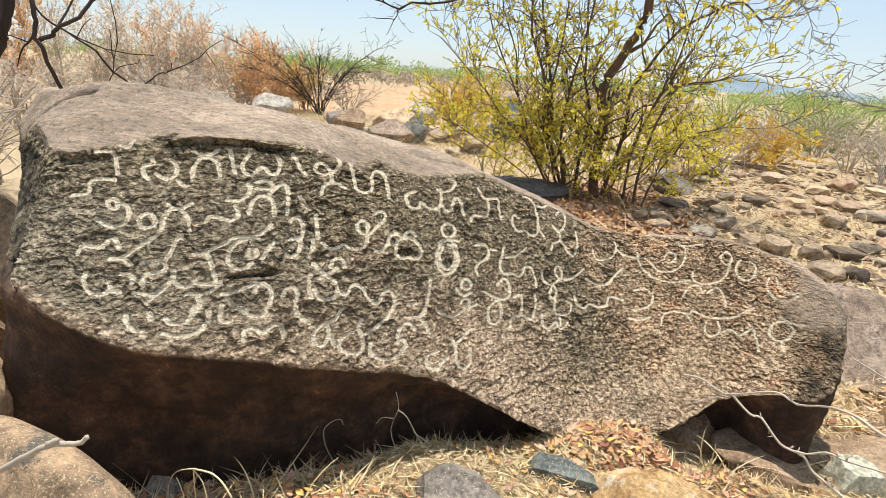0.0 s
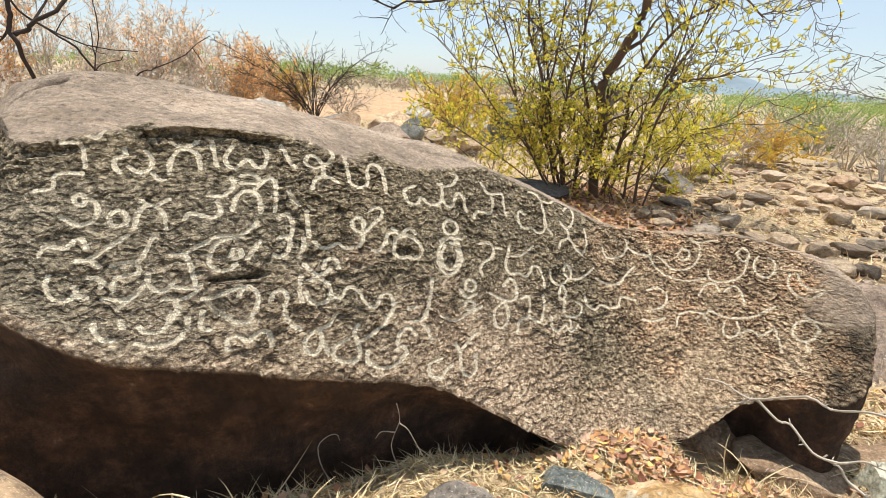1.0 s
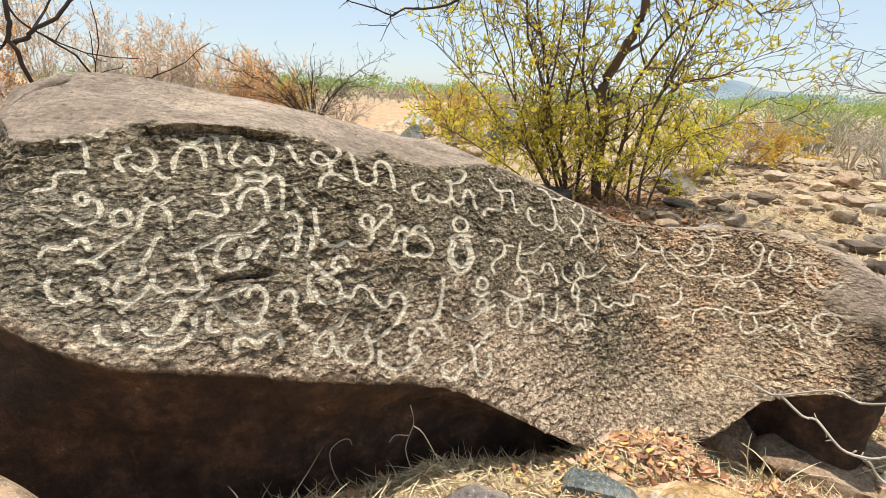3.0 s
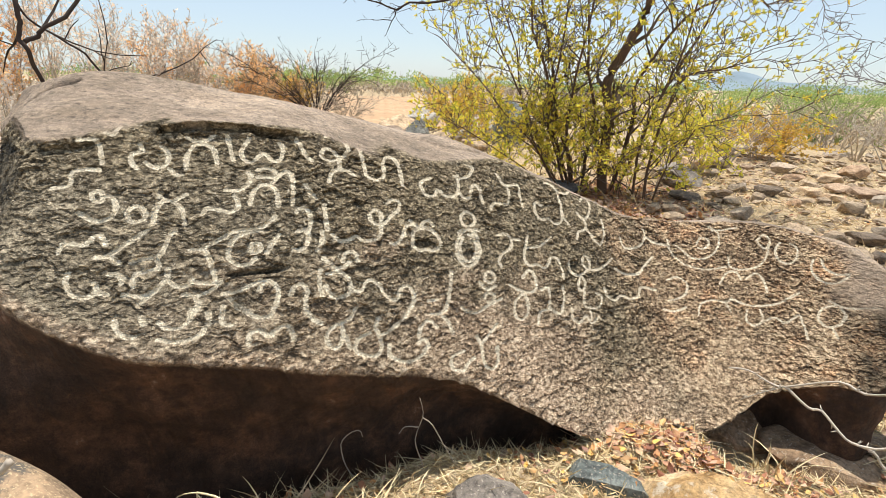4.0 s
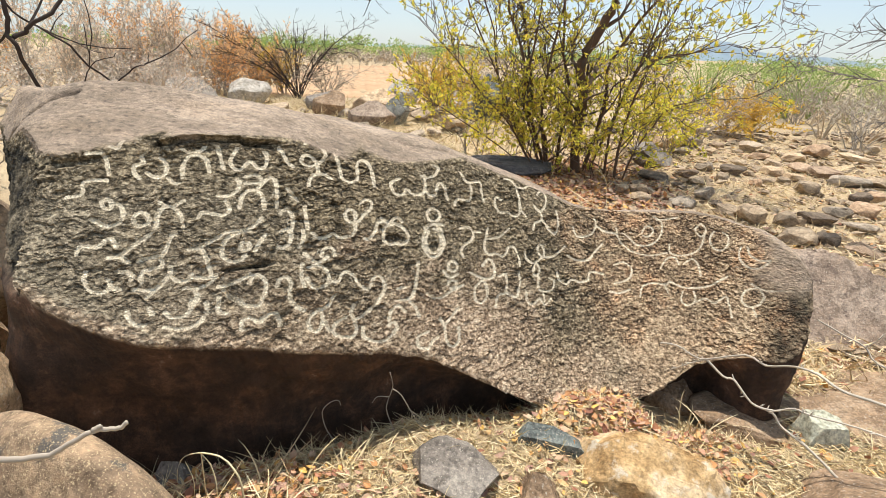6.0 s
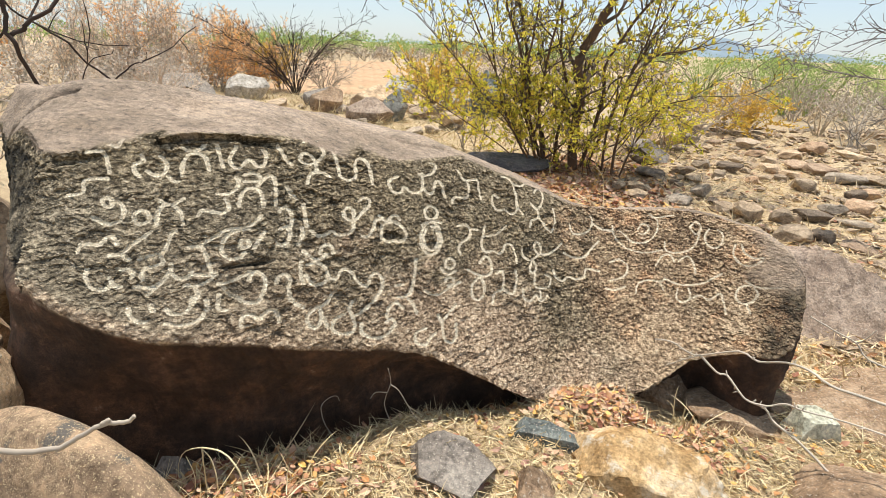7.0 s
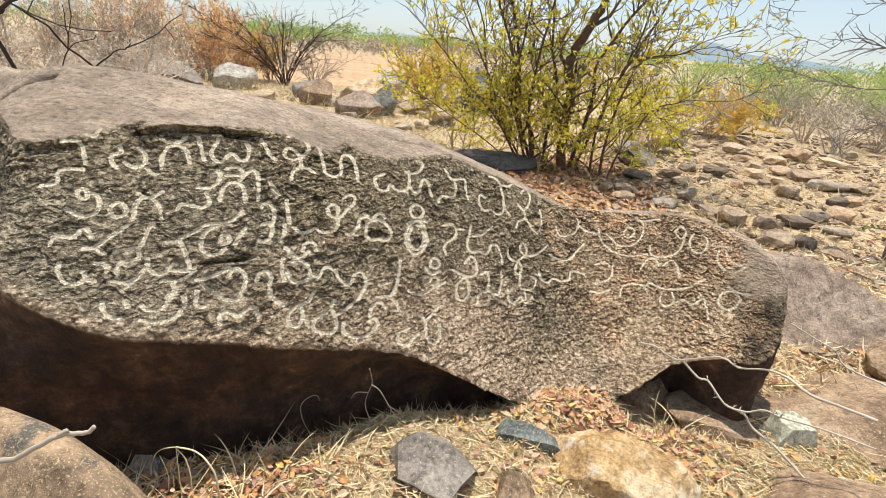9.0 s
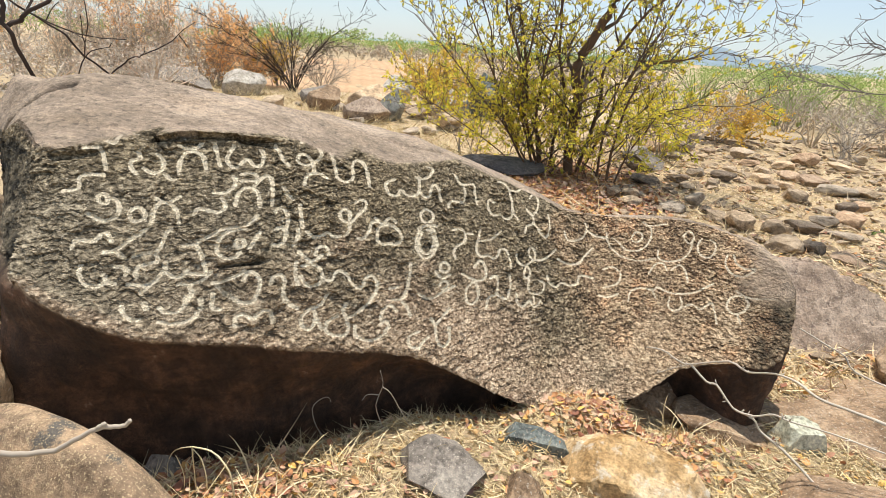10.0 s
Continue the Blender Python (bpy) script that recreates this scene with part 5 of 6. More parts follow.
shrub("green_bush", (4.12, 5.0, gz(4.12, 5.0)), fan((4.12, 5.0, gz(4.12, 5.0)), 12, 0.95, 0.3, rng, 0.008), 320, dict(OCHRE, leaves=90, leaf=(0.03, 0.055)), MAT_TWIG_MID, MAT_DARK_LEAF,
      "small dark-green leafy bush beside the thorn tree", "bush")


# ---- woods in the distance ----
def woods(name, spots, seed, material, label, size=0.16):
    """Crowns of many small leaves over short trunks, too far to count."""
    rng = random.Random(seed)
    b = Buf()
    for x, y, h, w, count in spots:
        z0 = gz(x, y)
        lobes = [(rng.uniform(-0.6, 0.6) * w, rng.uniform(-0.6, 0.6) * w, rng.uniform(0.35, 0.8) * h, rng.uniform(0.35, 0.6)) for _ in range(7)]
        for lx, ly, lz, r in lobes:
            b.tube([(x, y, z0 - 0.1), (x + lx * 0.4, y + ly * 0.4, z0 + lz * 0.6), (x + lx, y + ly, z0 + lz)], 0.012 * h + 0.01, 0.01, 3)
        for _ in range(count):
            lx, ly, lz, r = rng.choice(lobes)
            d = rand_dir(rng) * (r * rng.uniform(0.5, 1.0) ** 0.5)
            b.fleck((x + lx + d.x * w * 0.8, y + ly + d.y * w * 0.8, z0 + max(0.05, lz + d.z * h * 0.38)), rand_dir(rng, 0.2), rand_dir(rng, 0.6), size * rng.uniform(0.6, 1.4) * w, size * 0.5 * w)
    put(name, b.mesh(name, material), None, label, "woods", "", "stuff")


def spots(seed, count, near, far, b0, b1, h, w, leaves):
    rng = random.Random(seed)
    out = []
    for _ in range(count):
        r, a = rng.uniform(near, far), radians(rng.uniform(b0, b1))
        out.append((r * math.sin(a), r * math.cos(a), rng.uniform(*h), rng.uniform(*w), leaves))
    return out


woods("acacia_scrub", spots(1, 76, 18, 42, 15, 46, (0.6, 2.0), (1.0, 2.0), 1050), 1, MAT_WOOD_GREEN, "green feathery acacia scrub beyond the stony ground", 0.032)
woods("grey_scrub", spots(2, 34, 14, 24, 19, 46, (0.5, 1.1), (0.8, 1.5), 600), 2, MAT_WOOD_GREY, "dry grey-brown scrub beyond the stony ground", 0.045)
woods("far_woods", spots(3, 150, 48, 130, -50, 50, (1.6, 3.0), (2.0, 4.0), 260), 3, MAT_WOOD_GREEN, "green woods on the far plain", 0.10)
woods("far_scrub", spots(4, 60, 42, 60, -35, 10, (0.7, 1.3), (1.2, 2.2), 150), 4, MAT_WOOD_GREY, "dark dry scrub behind the ploughed field", 0.13)
woods("side_scrub", spots(5, 26, 11, 20, -58, -36, (0.8, 1.7), (0.9, 1.5), 800), 5, MAT_PALE_SCRUB, "dry grey scrub behind the rust-coloured shrubs", 0.04)
woods("mid_scrub", spots(6, 80, 17, 42, -58, -27, (0.4, 0.9), (0.9, 1.7), 260), 6, MAT_WOOD_GREY, "low dry scrub on the plain beside the field", 0.05)
woods("plain_scrub", spots(7, 60, 16, 42, -12, 16, (0.4, 1.0), (0.9, 1.7), 260), 7, MAT_WOOD_GREY, "low dry scrub on the plain behind the shrub", 0.05)


# ---- stones strewn behind the boulder ----
def rocks(rows):
    for name, seed, at, size, mat, lab, turn, kw in rows:
        stone(name, seed, at, size, mat, lab, turn, 0.2, **{"sub": 4, "cuts": 7, "keen": 0.14, "rough": 0.08, **kw})


broken("side_rock", 425, (-1.165, 1.04), (0.145, 0.15, 0.31), MAT_STONE, [(-80, 14, 0.80), (8, -14, 0.84), (100, 5, 0.85), (200, 0, 0.85), (-60, 78, 0.85)], "tan upright rock in the gap beside the boulder", 6, "rock", lift=0.35, lump=1.15)
HULL = [(180, 8, 0.93), (0, -32, 0.80), (-90, -14, 0.88), (90, 0, 0.92), (-45, -30, 0.84)]
broken("white_rock", 401, (-3.75, 15.0), (0.50, 0.40, 0.48), MAT_PALE, HULL + [(-80, 55, 0.72), (60, 60, 0.74), (200, 45, 0.8)], "white rock with dark stains", 0, "rock")
broken("brown_rock", 402, (-3.5, 12.3), (0.68, 0.4, 0.40), MAT_STONE, HULL + [(-75, 60, 0.66), (20, 45, 0.78), (170, 40, 0.74)], "rounded brown rock beside the field", 8, "rock")
broken("grey_rock", 403, (-3.05, 10.3), (0.50, 0.36, 0.36), MAT_DUSK, HULL + [(-88, 58, 0.56), (12, 42, 0.72), (165, 40, 0.70), (90, 40, 0.72)], "smooth pinkish grey rock", 4, "rock")
broken("blue_rock", 404, (-2.62, 10.6), (0.26, 0.3, 0.36), MAT_ASHEN, HULL + [(-100, 30, 0.66), (40, 30, 0.6), (150, 50, 0.7)], "blue-grey angular rock behind the boulder", 10, "rock", lift=0.7)
broken("brown_rock", 405, (-4.4, 11.4), (0.42, 0.3, 0.38), MAT_SLAB, HULL + [(-80, 62, 0.6), (150, 40, 0.7), (10, -10, 0.6)], "broken brown rock beside the field", 20, "rock")
broken("grey_rock", 406, (-5.0, 12.4), (0.45, 0.35, 0.30), MAT_GREY, HULL + [(-80, 62, 0.6), (150, 40, 0.7)], "low grey rock behind the boulder", 0, "rock")
broken("flat_rock", 407, (-8.3, 11.6), (1.0, 0.6, 0.44), MAT_GREY, HULL + [(-85, 66, 0.58), (10, 35, 0.72), (175, 28, 0.78), (-50, -40, 0.5)], "flat grey rock lying behind the boulder", -14, "rock", lift=0.62)
broken("white_rock", 408, (-7.2, 12.7), (0.52, 0.42, 0.44), MAT_PALE, HULL + [(-80, 55, 0.72), (60, 60, 0.74), (200, 45, 0.8)], "pale rock with dark stains behind the boulder", 30, "rock")
rocks([
    ("dark_slab", 409, (-0.15, 7.2, None), (0.75, 0.45, 0.10), MAT_BLACK, "flat dark slab under the shrub", 5, {"flat_top": 0.3}),
    ("pale_rock", 410, (-1.9, 13.0, None), (0.8, 0.5, 0.4), MAT_PALE, "pale rock behind the shrub", 0, {}),
    ("pale_rock", 411, (-0.9, 12.4, None), (0.6, 0.45, 0.7), MAT_BLUE, "blue-grey standing rock behind the shrub", 0, {}),
    ("side_rock", 419, (-1.55, 1.35, None), (0.22, 0.2, 0.30), MAT_STONE, "grey rock beside the boulder", 0, {}),
    ("gap_stone", 424, (-1.075, 1.10, 0.525), (0.032, 0.026, 0.020), MAT_CREAM_PEBBLE, "pale stone lying in the gap beside the boulder", 20, {"sub": 3}),
    ("gap_stone", 426, (-1.13, 1.15, 0.535), (0.036, 0.028, 0.022), MAT_STONE, "pale stone lying in the gap beside the boulder", -30, {"sub": 3}),
    ("gap_stone", 427, (-1.11, 1.05, 0.535), (0.030, 0.026, 0.016), MAT_BLUE, "blue-grey stone lying in the gap beside the boulder", 5, {"sub": 3}),
    ("shaded_rock", 422, (-1.98, 1.68, None), (0.42, 0.36, 0.55), MAT_STONE, "dark rock in the gap beside the boulder", 0, {}),
    ("dark_rock", 420, (1.95, 8.3, None), (0.36, 0.3, 0.20), MAT_GREY, "dark rock at the foot of the shrub", 0, {}),
])


def field_mesh(seed, material):
    """A broken field stone, one unit wide and high: flat or ridged on top, drawn in towards its foot."""
    rng = random.Random(seed)
    planes = [(rng.uniform(0, 360), rng.uniform(48, 88), rng.uniform(0.5, 0.75)), (rng.uniform(0, 360), rng.uniform(30, 60), rng.uniform(0.62, 0.85))]
    planes += [(q * 60 + rng.uniform(-22, 22), rng.uniform(-38, 14), rng.uniform(0.62, 0.86)) for q in range(6)]
    me = cut_stone("field_stone", seed, (1, 1, 1), material, planes, sub=3, rough=0.11, grit=0.02, lump=1.02, crisp=32)
    p = np.empty(len(me.vertices) * 3, np.float32)
    me.vertices.foreach_get("co", p)
    p = p.reshape(-1, 3)
    lo, hi = p.min(0), p.max(0)
    p = (p - (lo + hi) / 2) / (hi - lo)
    p[:, 2] = np.where(p[:, 2] > 0, p[:, 2] * 1.2, p[:, 2] * 0.9) + 0.38          # the foot goes a little into the ground
    me.vertices.foreach_set("co", p.ravel())
    me.update()
    return me


MAT_UMBER = stone_material("dark_field_stone", (0.085, 0.067, 0.052), (0.17, 0.135, 0.103), (0.29, 0.235, 0.18))
MAT_RUSTY = stone_material("reddish_field_stone", (0.21, 0.142, 0.096), (0.42, 0.305, 0.21), (0.60, 0.47, 0.345))
MAT_ASH = stone_material("grey_field_stone", (0.19, 0.162, 0.13), (0.35, 0.30, 0.24), (0.50, 0.44, 0.365))
MAT_CREAM = stone_material("cream_field_stone", (0.30, 0.24, 0.165), (0.46, 0.38, 0.275), (0.60, 0.52, 0.40))
BROWN, RUSTY, ASH, DARK, CREAM = ([field_mesh(600 + 20 * q + k, mat) for k in range(6)] for q, mat in enumerate((MAT_STONE, MAT_RUSTY, MAT_ASH, MAT_UMBER, MAT_CREAM)))
SAY = {"brown": (BROWN, "worn brown field stone lying on dry straw"), "rusty": (RUSTY, "reddish brown broken stone on dry straw"), "ash": (ASH, "grey broken stone lying on dry straw"),
       "dark": (DARK, "dark broken stone lying on dry straw"), "cream": (CREAM, "pale cream stone on the stony ground")}
rng = random.Random(909)
placed = []


def field_stone(x, y, w, h, tint, turn=None):
    """A stone about w wide that stands h above the ground."""
    kinds, label = SAY[tint]
    ob = put("field_stone", rng.choice(kinds), None, label, "stone", "stones on the dry ground")
    ob.matrix_world = pose(x, y, gz(x, y), rng.uniform(-7, 7), rng.uniform(-7, 7), rng.uniform(0, 360) if turn is None else turn) @ Matrix.Diagonal((w * 0.92, w * rng.uniform(0.6, 0.8), h * 0.78, 1))
    placed.append((x, y, w / 2))


# the row along the boulder's far side and the bare patch of straw
for row in [(1.35, 6.43, 0.27, 0.14, "brown"), (1.56, 6.5, 0.24, 0.14, "brown"), (1.54, 6.2, 0.33, 0.09, "brown"), (1.98, 6.15, 0.40, 0.10, "ash"), (2.29, 6.46, 0.26, 0.20, "ash"),
            (2.35, 6.22, 0.20, 0.10, "dark"), (2.42, 6.0, 0.28, 0.11, "brown"), (2.57, 5.8, 0.46, 0.24, "brown"), (2.88, 5.75, 0.24, 0.20, "brown"), (3.05, 5.88, 0.19, 0.12, "brown")]:
    field_stone(*row)
for row in [(3.32, 6.05, 0.42, 0.15, "dark"), (3.64, 6.35, 0.34, 0.17, "ash"), (3.98, 6.5, 0.39, 0.18, "rusty"), (4.2, 7.05, 0.27, 0.19, "dark"), (4.47, 7.3, 0.28, 0.16, "rusty"), (4.04, 6.9, 0.22, 0.09, "brown"),
            (2.80, 5.15, 0.39, 0.17, "brown"), (3.05, 5.2, 0.31, 0.16, "dark"), (3.67, 5.9, 0.39, 0.12, "ash"), (3.75, 7.4, 0.33, 0.20, "brown"), (3.27, 5.0, 0.37, 0.11, "rusty")]:
    field_stone(*row)
for row in [(3.21, 7.6, 0.24, 0.15, "rusty"), (3.46, 7.9, 0.29, 0.12, "brown"), (3.73, 8.0, 0.22, 0.13, "brown"), (3.12, 8.25, 0.38, 0.18, "dark"), (2.73, 7.44, 0.23, 0.17, "brown"), (2.74, 8.3, 0.41, 0.17, "ash"),
            (2.32, 7.55, 0.49, 0.13, "dark"), (1.87, 7.3, 0.54, 0.11, "dark"), (2.06, 6.87, 0.17, 0.09, "dark"), (2.33, 7.1, 0.34, 0.11, "brown")]:
    field_stone(*row)
for row in [(2.62, 10.5, 0.61, 0.34, "brown"), (3.05, 10.6, 0.52, 0.28, "cream"), (2.71, 9.8, 0.43, 0.14, "ash"), (5.11, 10.4, 0.65, 0.30, "rusty"), (4.6, 9.9, 0.46, 0.17, "brown"), (4.0, 9.9, 0.40, 0.16, "rusty"),
            (4.06, 9.4, 0.41, 0.14, "brown"), (3.51, 9.25, 0.28, 0.10, "brown"), (4.32, 9.05, 0.52, 0.17, "rusty"), (3.77, 8.6, 0.40, 0.16, "brown"), (3.98, 8.35, 0.39, 0.13, "brown")]:
    field_stone(*row)
for row in [(4.52, 8.7, 0.51, 0.17, "rusty"), (4.62, 8.2, 0.58, 0.20, "ash"), (4.98, 8.2, 0.41, 0.18, "brown"), (5.58, 10.0, 0.70, 0.17, "cream"), (6.5, 11.4, 0.37, 0.19, "cream"), (5.75, 10.5, 0.34, 0.17, "brown")]:
    field_stone(*row)
while len(placed) < 270:
    y = 5.0 + 9.0 * rng.random() ** 0.8
    x = rng.uniform(0.9 + 0.05 * y, 0.6 + 0.80 * y)
    w = min(0.62, 0.085 * math.exp(abs(rng.gauss(0, 0.85))) * (0.45 + 0.07 * y))
    bare = math.exp(-((x - 3.0) / 0.9) ** 2 - ((y - 6.9) / 0.8) ** 2)               # the patch of straw stays clear
    if rng.random() < 0.93 * bare or (y < 7.8 and (w > 0.2 or rng.random() < 0.6)) or math.hypot(x - 0.9, (y - 7.4) * 0.8) < 0.9 or any(math.hypot(x - a, y - b) < 0.9 * (w / 2 + c) for a, b, c in placed):
        continue
    field_stone(x, y, w, w * rng.uniform(0.18, 0.42), rng.choice(("brown", "brown", "brown", "rusty", "rusty", "ash", "cream" if y > 9 else "dark")))


for k in range(46):
    y = rng.uniform(8.6, 14.0)
    x, s = rng.uniform(-0.62, -0.12) * y, 0.22 * math.exp(rng.gauss(0.2, 0.5))
    ob = put("field_stone", rng.choice(BROWN + ASH), None, "worn brown field stone in dry grass behind the boulder", "stone", "stones behind the boulder")
    ob.matrix_world = pose(x, y, gz(x, y), rng.uniform(-8, 8), rng.uniform(-8, 8), rng.uniform(0, 360)) @ Matrix.Diagonal((s, s * 0.8, s * 0.45, 1))


# ---- pebbles, past counting ----
def pebbles(name, seed, count, label):
    """Small broken stones between the field stones."""
    rng = random.Random(seed)
    corner = [Vector(c) for c in ((1, 0, 0), (-1, 0, 0), (0, 1, 0), (0, -1, 0), (0, 0, 1), (0, 0, -1))]
    tri = ((0, 2, 4), (2, 1, 4), (1, 3, 4), (3, 0, 4), (2, 0, 5), (1, 2, 5), (3, 1, 5), (0, 3, 5))
    verts, faces = [], []
    for _ in range(count):
        y = 3.0 + 11 * rng.random() ** 1.3
        x = rng.uniform(1.7 if y < 4.5 else 0.9 + 0.05 * y, 0.8 + 0.84 * y)
        s = rng.uniform(0.02, 0.07) * (0.8 + 0.06 * y)
        m = pose(x, y, gz(x, y) + 0.15 * s, rng.uniform(-30, 30), rng.uniform(-30, 30), rng.uniform(0, 360))
        i = len(verts)
        for c in corner:
            verts.append(m @ Vector((c.x * s * rng.uniform(0.8, 1.4) + rng.gauss(0, 0.25) * s, c.y * s * rng.uniform(0.7, 1.1) + rng.gauss(0, 0.25) * s, c.z * s * rng.uniform(0.4, 0.7))))
        faces += [(i + a, i + b, i + c) for a, b, c in tri]
    put(name, mesh_of(name, verts, faces, MAT_STONE), None, label, "pebbles", "", "stuff")


pebbles("pebbles", 71, 2200, "small broken brown stones on dry straw")


# ---- litter: straw, fallen leaves, weeds ----
def straw(name, seed, count, area, length, width, label, flat=0.35, mat=MAT_STRAW):
    rng = random.Random(seed)
    b = Buf()
    k = 0
    while k < count:
        x, y, dense = area(rng)
        if rng.random() > dense:
            continue
        k += 1
        d = Vector((rng.gauss(0, 1), rng.gauss(0, 1), abs(rng.gauss(0, flat)))).normalized()
        b.blade((x, y, gz(x, y) + rng.uniform(0.0, 0.025)), d, rng.uniform(*length), width * rng.uniform(0.6, 1.3), 0.35, rng)
    put(name, b.mesh(name, mat), None, label, "dry grass", "", "stuff")


def shade_of_shrub(x, y):
    """1 under the shrub, where leaves lie instead of straw."""
    return max(0.0, 1 - math.hypot((x - 0.75) / 1.5, (y - 6.7) / 1.9) ** 2)


def foot_line(x):
    """How far the boulder's foot lies from the front, at x."""
    return float(np.interp(x, BX, LIP_Y)) + 0.12


def near_area(rng):
    x = rng.uniform(-1.1, 2.4)
    y = rng.uniform(0.75, 2.9)
    d = foot_line(x) - y if x < 1.65 else 1
    patch = 0.5 + 0.5 * noise.noise(Vector((x * 2.3, y * 2.3, 3)))
    return x, y, (0.35 + 0.65 * patch) * (1 if d > (0.20 if 0.98 < x < 1.56 else -0.02) else 0)


def far_area(rng):
    y = 2.6 + 10 * rng.random() ** 1.5
    x = rng.uniform(0.8, 1.4 + 0.86 * y)
    return x, y, (0.35 + 0.65 * (0.5 + 0.5 * noise.noise(Vector((x * 1.1, y * 1.1, 9))))) * (1 - 0.9 * min(1, 2 * shade_of_shrub(x, y)))


straw("straw_litter", 41, 34000, near_area, (0.018, 0.085), 0.0040, "matted dry straw in front of the boulder", 0.20)
def back_area(rng):
    y = rng.uniform(3.0, 15.0)
    x = rng.uniform(-1.0 * y, 0.9 + 0.05 * y)
    return x, y, (0.3 + 0.7 * (0.5 + 0.5 * noise.noise(Vector((x * 0.8, y * 0.8, 4))))) * (1 - 0.9 * min(1, 2 * shade_of_shrub(x, y))) if abs(x + 5.4 - 0.36 * (15.2 - y)) > 2.9 or y < 14.5 else 0.0


straw("back_straw", 43, 20000, back_area, (0.08, 0.34), 0.010, "tall dry grass behind the boulder", 0.9)
straw("far_straw", 42, 27000, far_area, (0.04, 0.12), 0.009, "dry straw between the field stones", 0.5, MAT_GOLD_STRAW)


def fallen(name, seed, count, area, size, label, ribs=(0.0, 0.75, 1.0, 0.7, 0.0)):
    rng = random.Random(seed)
    b = Buf()
    k = 0
    while k < count:
        x, y, dense = area(rng)
        if rng.random() > dense:
            continue
        k += 1
        n = Vector((rng.gauss(0, 0.45), rng.gauss(0, 0.45), 1))
        d = Vector((rng.gauss(0, 1), rng.gauss(0, 1), rng.gauss(0, 0.25)))
        s = rng.uniform(*size)
        b.dry_leaf((x, y, gz(x, y) + rng.uniform(0.008, 0.03)), d, n, s, s * rng.uniform(0.42, 0.68), rng.uniform(-0.5, 1.0), rng.uniform(-0.15, 0.22), ribs)
    put(name, b.mesh(name, MAT_LITTER), None, label, "leaf litter", "", "stuff")


def heap_area(rng):
    k = rng.random()
    if k < 0.30:
        x, y = rng.gauss(0.85, 0.28), rng.gauss(2.0, 0.14)
    elif k < 0.50:
        x, y = rng.gauss(-0.42, 0.2), rng.gauss(1.2, 0.12)
    else:
        x, y, _ = near_area(rng)
    return x, y, 1.0 if (x > 1.65 or y < foot_line(x) - (0.20 if 0.98 < x < 1.56 else 0.0)) and y > 0.7 else 0.0


def shrub_area(rng):
    x, y = rng.uniform(-0.9, 2.4), rng.uniform(4.6, 8.8)
    return x, y, shade_of_shrub(x, y)


fallen("leaf_litter", 51, 3000, heap_area, (0.018, 0.046), "curled red-brown and orange fallen leaves", (0.06, 0.5, 0.82, 1.0, 0.96, 0.74, 0.4, 0.0))
fallen("field_litter", 53, 4000, far_area, (0.03, 0.065), "pale and orange fallen leaves between the field stones")
fallen("shrub_litter", 52, 4500, shrub_area, (0.04, 0.09), "red-brown fallen leaves under the shrub")

rng = random.Random(61)
for x, y, n, h, spread in [(-0.36, 1.22, 34, 0.18, 1.1), (-0.56, 1.06, 22, 0.18, 1.2), (-0.15, 1.38, 34, 0.15, 1.0), (-0.25, 1.30, 30, 0.16, 1.1), (0.10, 1.54, 24, 0.12, 0.9), (1.14, 2.07, 46, 0.19, 0.6), (1.05, 2.06, 26, 0.13, 0.8), (1.22, 2.04, 18, 0.12, 0.8), (-0.30, 1.16, 26, 0.13, 1.3), (-0.02, 1.44, 26, 0.12, 1.1), (0.30, 1.66, 12, 0.10, 0.8), (-0.45, 1.10, 9, 0.24, 1.2)]:
    b = Buf()
    for _ in range(n):
        d = Vector((rng.gauss(0, spread), rng.gauss(-0.2, spread), rng.uniform(0.5, 1.4)))
        b.blade((x + rng.gauss(0, 0.03), y + rng.gauss(0, 0.03), gz(x, y)), d, h * rng.uniform(0.6, 1.4), 0.0052, 0.25, rng, rng.uniform(0.15, 0.6))
    put("grass_tuft", b.mesh("grass_tuft", MAT_STRAW), None, "dry bent tuft of grass at the boulder's foot", "grass tuft", "dry grass tufts")


def twig(name, limbs, material, label, category="twig", knots=0, seed=1):
    """A dry twig: its limbs as parts, with small knots along them."""
    rng = random.Random(seed)
    first = Vector(limbs[0][0][0])
    foot = base(name, Matrix.Translation(first), label, category)
    for path, r0, r1 in limbs:
        b = Buf()
        pts = [p - first for p in bezier(path, 3)]
        pts = [p + rand_dir(rng) * r0 * 0.25 for p in pts]
        b.tube(pts, r0, r1, 6)
        for _ in range(knots):
            i = rng.randrange(1, len(pts) - 1)
            b.tube([pts[i], pts[i] + rand_dir(rng, 0.5) * (0.012 + 2 * r0)], r0 * 0.8, r0 * 0.25, 4)
        put("limb", b.mesh("limb", material, True), foot)
    return foot


